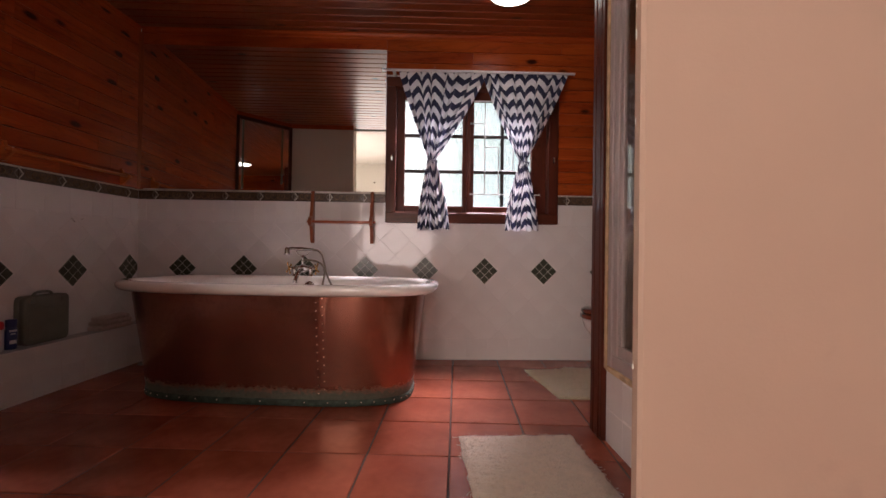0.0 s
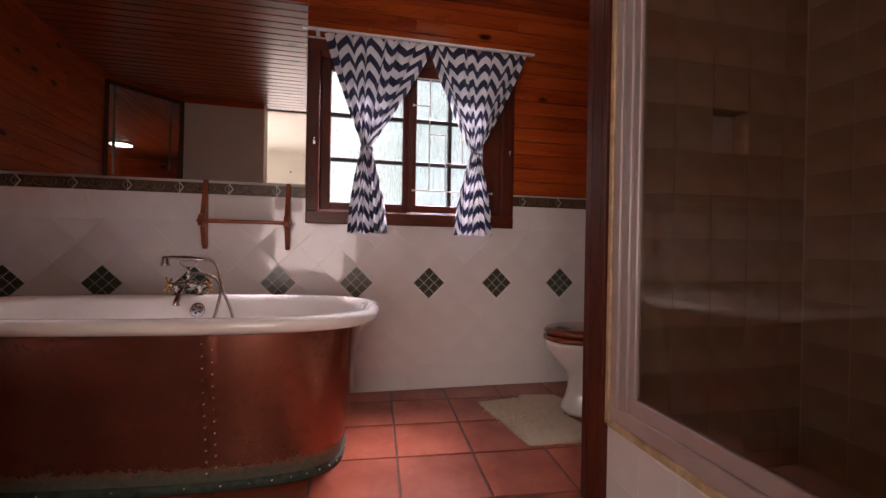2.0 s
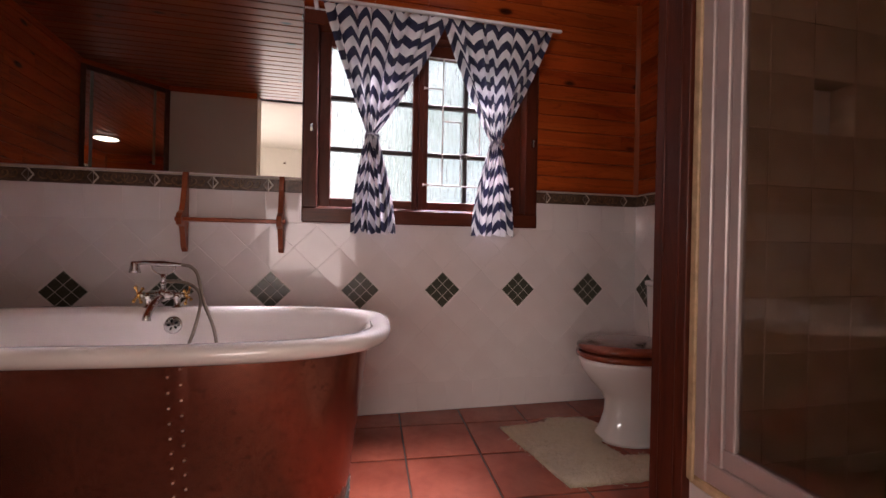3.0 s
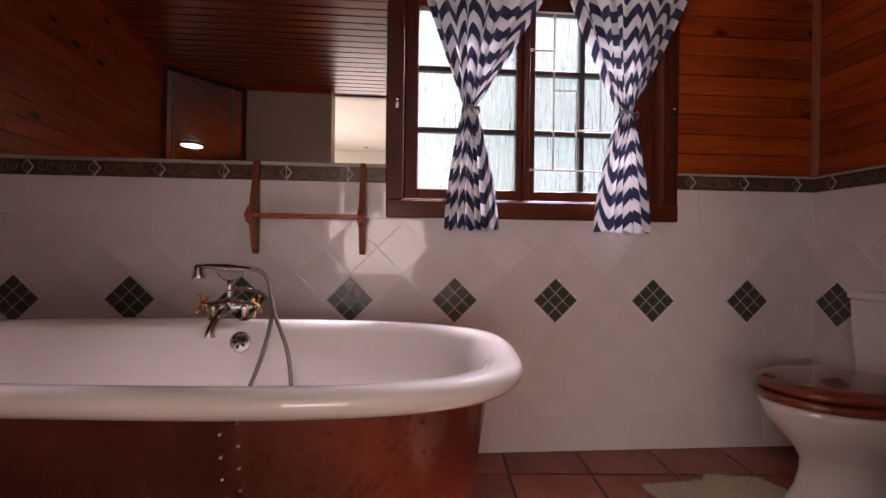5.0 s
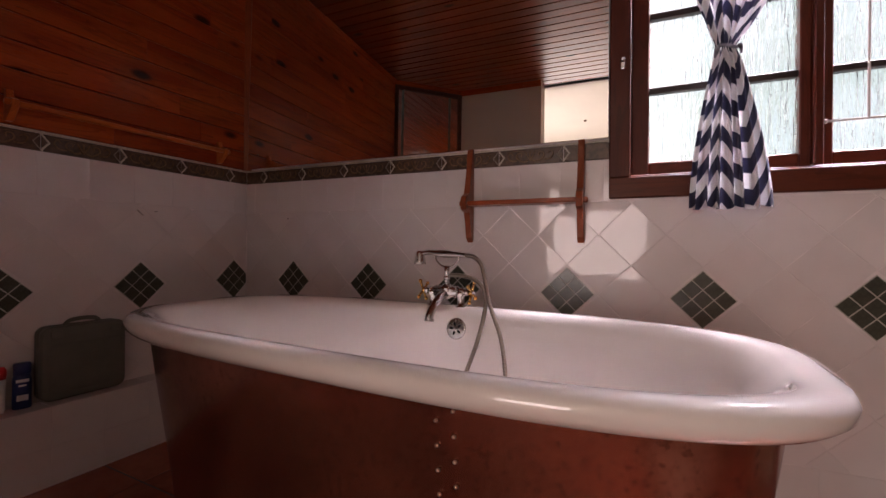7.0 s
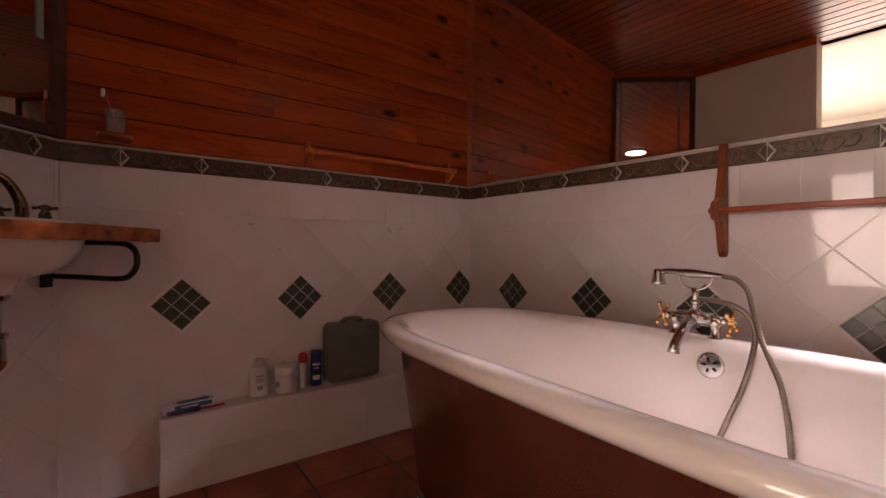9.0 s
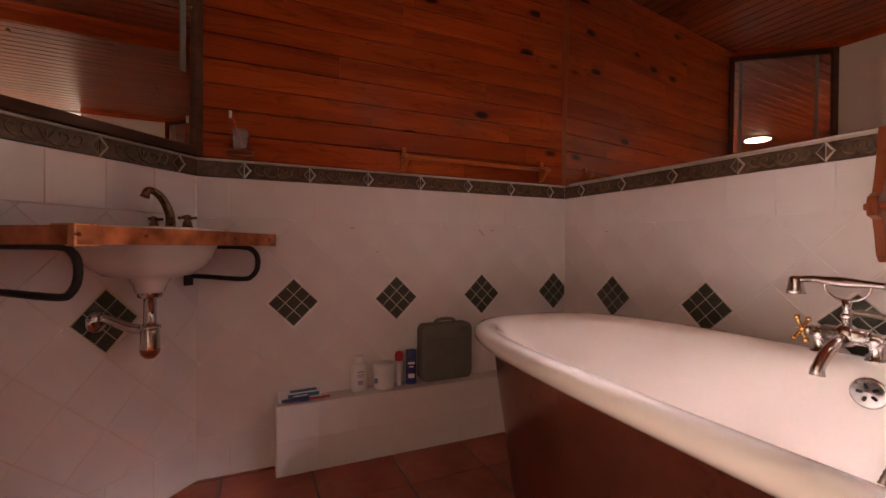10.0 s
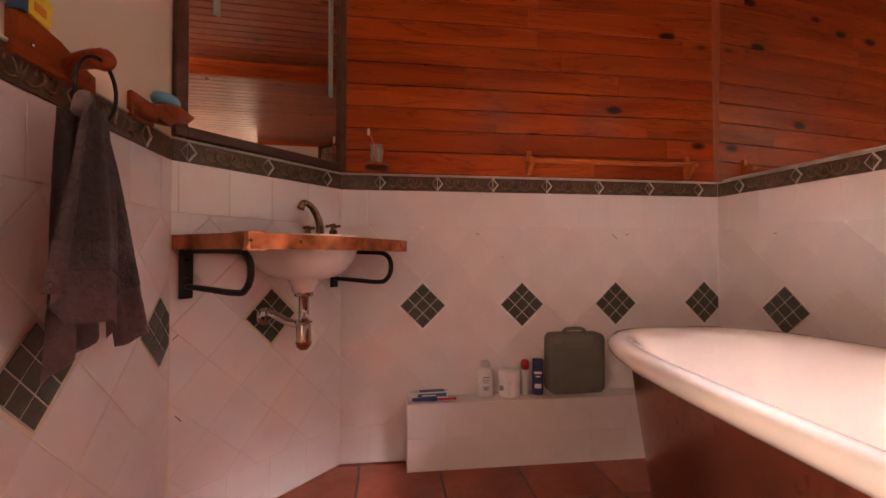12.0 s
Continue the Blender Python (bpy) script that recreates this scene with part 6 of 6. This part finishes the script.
def border(parent, m, u0, u1, phase, holes=(), pitch=0.2645):
    g = 0.0012
    for k in range(int((u0 - phase) / pitch) - 2, int((u1 - phase) / pitch) + 2):
        cx, cy = phase + (k + 0.5) * pitch, (BORDER0 + BORDER1) / 2 - 0.001
        spans = [[(-1, 0, -(u0 + g)), (1, 0, u1 - g)]]
        if holes:
            spans = [spans[0] + [(1, 0, holes[0] - g)], spans[0] + [(-1, 0, -holes[1] - g)]]
        for cuts in spans:
            moved = [(x + cx, y + cy) for x, y in square(pitch - 0.003, BORDER_H - 0.006)]
            cut = clipped(moved, cuts)
            if len(cut) < 3 or area(cut) < 1e-4:
                continue
            at = m @ Matrix.Translation((cx, cy, 0))
            if abs(area(cut) - area(moved)) < 1e-7:
                t = part_mesh("border_tile", shared_mesh("border_tile_%d" % round(pitch * 1e4), lambda: slab(square(pitch - 0.003, BORDER_H - 0.006), 0.0052), "listello"), "listello", parent, m=at)
                part_mesh("relief", shared_mesh("border_relief", lambda: relief(0), "relief"), "relief", parent, "scrolled leaf relief", True, m=at)
            else:
                part("border_tile", slab([(x - cx, y - cy) for x, y in cut], 0.0052), "listello", parent, m=at)
        e = phase + k * pitch
        if u0 + 0.02 < e < u1 - 0.02 and not (holes and holes[0] - 0.02 < e < holes[1] + 0.02):
            at = m @ Matrix.Translation((e, cy, 0))
            part_mesh("diamond_trim", shared_mesh("diamond_trim", lambda: diamond_line(1), "whitepencil", True), "whitepencil", parent, "raised ivory chevron edge", True, m=at)
            part_mesh("diamond_edge", shared_mesh("diamond_edge", lambda: diamond_line(-1), "greyedge", True), "greyedge", parent, "greyish raised diamond edge", True, m=at)
    for a, b in ([(u0, holes[0]), (holes[1], u1)] if holes else [(u0, u1)]):
        part("pencil_trim", box(a + 0.001, b - 0.001, BORDER1 - 0.003, BORDER1 + 0.004, 0, 0.009, 0.002, 1), "whitepencil", parent, "thin ivory trim above the border", m=m)
        # Dark strip stands in for the thin shadow along the border's lower edge.
        part("pencil_trim", box(a + 0.001, b - 0.001, BORDER0 - 0.001, BORDER0 + 0.002, 0, 0.006, 0.001, 1), "listello", parent, "thin dark strip imitating the shadow under the border", m=m)


WINU = (2.2 + WIN[0], 2.2 + WIN[1], WIN[2], WIN[3])
tile_face(wall_north, W_NORTH.m, 0.003, W_NORTH.len, 2.2, WINU)
border(wall_north, W_NORTH.m, 0.003, W_NORTH.len, 2.2 - 1.011, WINU)
tile_face(wall_west, W_WEST.m, WEST0, W_WEST.len - 0.004, W_WEST.len - 0.080)
border(wall_west, W_WEST.m, WEST0, W_WEST.len - 0.004, W_WEST.len - 0.11, pitch=0.26)
tile_face(wall_corner, W_DIAG.m, 0.002, W_DIAG.len - 0.002, 0.352)
border(wall_corner, W_DIAG.m, 0.002, W_DIAG.len - 0.002, 0.05, pitch=0.28)
m_south = W_SOUTH.m
tile_face(wall_south, m_south, 0.006, W_SOUTH.len - 0.003, 0.755)
border(wall_south, m_south, 0.006, W_SOUTH.len - 0.003, 0.66, pitch=0.28)
tile_face(wall_east, W_EAST.m, 0.004, W_EAST.len - 0.002, 0.12)
border(wall_east, W_EAST.m, 0.004, W_EAST.len - 0.002, 0.09)

# brown scratches on the tiles
for wall, m, u, v, l, a in ((wall_west, W_WEST.m, 0.66, 1.022, 0.018, 0), (wall_west, W_WEST.m, 0.78, 0.915, 0.010, 20), (wall_west, W_WEST.m, 1.335, 1.015, 0.035, -45), (wall_west, W_WEST.m, 1.40, 1.025, 0.016, 10),
                            (wall_corner, W_DIAG.m, 0.03, 0.41, 0.03, -50), (wall_corner, W_DIAG.m, 0.02, 0.665, 0.022, 40), (wall_north, W_NORTH.m, 0.30, 1.02, 0.014, 0)):
    part("scratch", box(-l / 2, l / 2, -0.0014, 0.0014, 0, 0.0026, 0.0006), "scratchbrown", wall, "small brown chip in the glaze", m=m @ pose(u, v, 0, 0, 0, a))

# ledge tiles
for row, (v0, v1) in enumerate(((0.0, 0.142), (0.142, LEDGE_H))):
    for k in range(12):
        cx = LEDGE_U0 + 0.0822 + k * S
        put_piece(ledge, W_WEST.m @ Matrix.Translation((0, 0, LEDGE_W)), square(S - 0.002, v1 - v0 - 0.002), cx, (v0 + v1) / 2, "ledge_tile_%d" % row, cuts=[(1, 0, W_WEST.len - 0.006)])
top = W_WEST.m @ Matrix.Translation((0, LEDGE_H, 0)) @ Matrix(((1, 0, 0, 0), (0, 0, 1, 0), (0, -1, 0, 0), (0, 0, 0, 1)))
for k in range(12):
    put_piece(ledge, top, square(S - 0.002, LEDGE_W - 0.003), LEDGE_U0 + 0.0822 + k * S, -LEDGE_W / 2, "ledge_top", cuts=[(1, 0, W_WEST.len - 0.006)])
# kerb tiles: two rows
kerb = bpy.data.objects["shower_kerb"]
w_kerb = Wall(Vector((0.847, 1.895)), Vector((0.847, 0.93)))
for v0, v1 in ((0.002, 0.152), (0.152, 0.317)):
    for k in range(7):
        put_piece(kerb, w_kerb.m, square(S - 0.003, v1 - v0 - 0.003), 0.0822 + k * S, (v0 + v1) / 2, "kerb_tile", cuts=[(1, 0, 0.965), (-1, 0, -0.002)])
# shower tiles
w_part = Wall(Vector((0.88, 1.925)), Vector((1.73, 1.925)))
m_part = w_part.m
partition = bpy.data.objects["shower_partition"]
for k in range(6):
    for r in range(14):
        cx, cy = (1.29 - 0.88) + S / 2 + (k - 3) * S + 0.0003, 1.305 + S / 2 + (r - 8) * S
        if k == 3 and r == 8:
            continue
        put_piece(partition, m_part, square(S - 0.0028, S - 0.0028), cx, cy, "shower_tile", mat="showertile", cuts=[(-1, 0, -0.002), (1, 0, 0.85), (0, -1, -0.09), (0, 1, CEIL - 0.05)])
w_sh = Wall(Vector((1.73, 1.92)), Vector((1.73, 0.93)))
for k in range(6):
    for r in range(15):
        put_piece(wall_east, w_sh.m, square(S - 0.0028, S - 0.0028), S / 2 + k * S, 0.09 + S / 2 + r * S, "shower_tile", mat="showertile", cuts=[(1, 0, 0.98), (0, 1, CEIL - 0.05)])

# floor tiles, laid a little askew
FP = 0.343
fm = pose(0.1745, 2.436, -0.004, 0, 0, -3.4)
inv = fm.inverted()


def half_plane(px, py, nx, ny):
    """The half plane n . (p - point) <= 0 in the floor's own frame."""
    q = inv @ Vector((px, py, 0))
    n = inv.to_3x3() @ Vector((nx, ny, 0))
    return (n.x, n.y, n.x * q.x + n.y * q.y)


d1 = (WC - SC).to_3d().cross(Vector((0, 0, 1)))
bounds = [half_plane(0, 3.298, 0, 1), half_plane(1.728, 0, 1, 0), half_plane(*WB, -(NW - WB).y, (NW - WB).x), half_plane(*SC, -d1.x, -d1.y), half_plane(0, -0.9, 0, -1)]
FR = (FP - 0.007)
for i in range(-9, 6):
    for j in range(-11, 4):
        cx, cy = (i + 0.5) * FP, (j + 0.5) * FP
        p = fm @ Vector((cx, cy, 0))
        if p.y > 3.6 or p.y < -1.1 or p.x > 2.0 or p.x < -2.7:
            continue
        moved = [(x + cx, y + cy) for x, y in square(FR, FR)]
        cut = clipped(moved, bounds)
        if len(cut) < 3 or area(cut) < 0.0004:
            continue
        at = fm @ Matrix.Translation((cx, cy, 0))
        if abs(area(cut) - area(moved)) < 1e-7:
            part_mesh("floor_tile", shared_mesh("floor_tile", lambda: slab(square(FR, FR), 0.004, 0.0025), "floor"), "floor", floor, m=at)
        else:
            part("floor_tile", slab([(x - cx, y - cy) for x, y in cut], 0.004, 0.0025), "floor", floor, m=at)
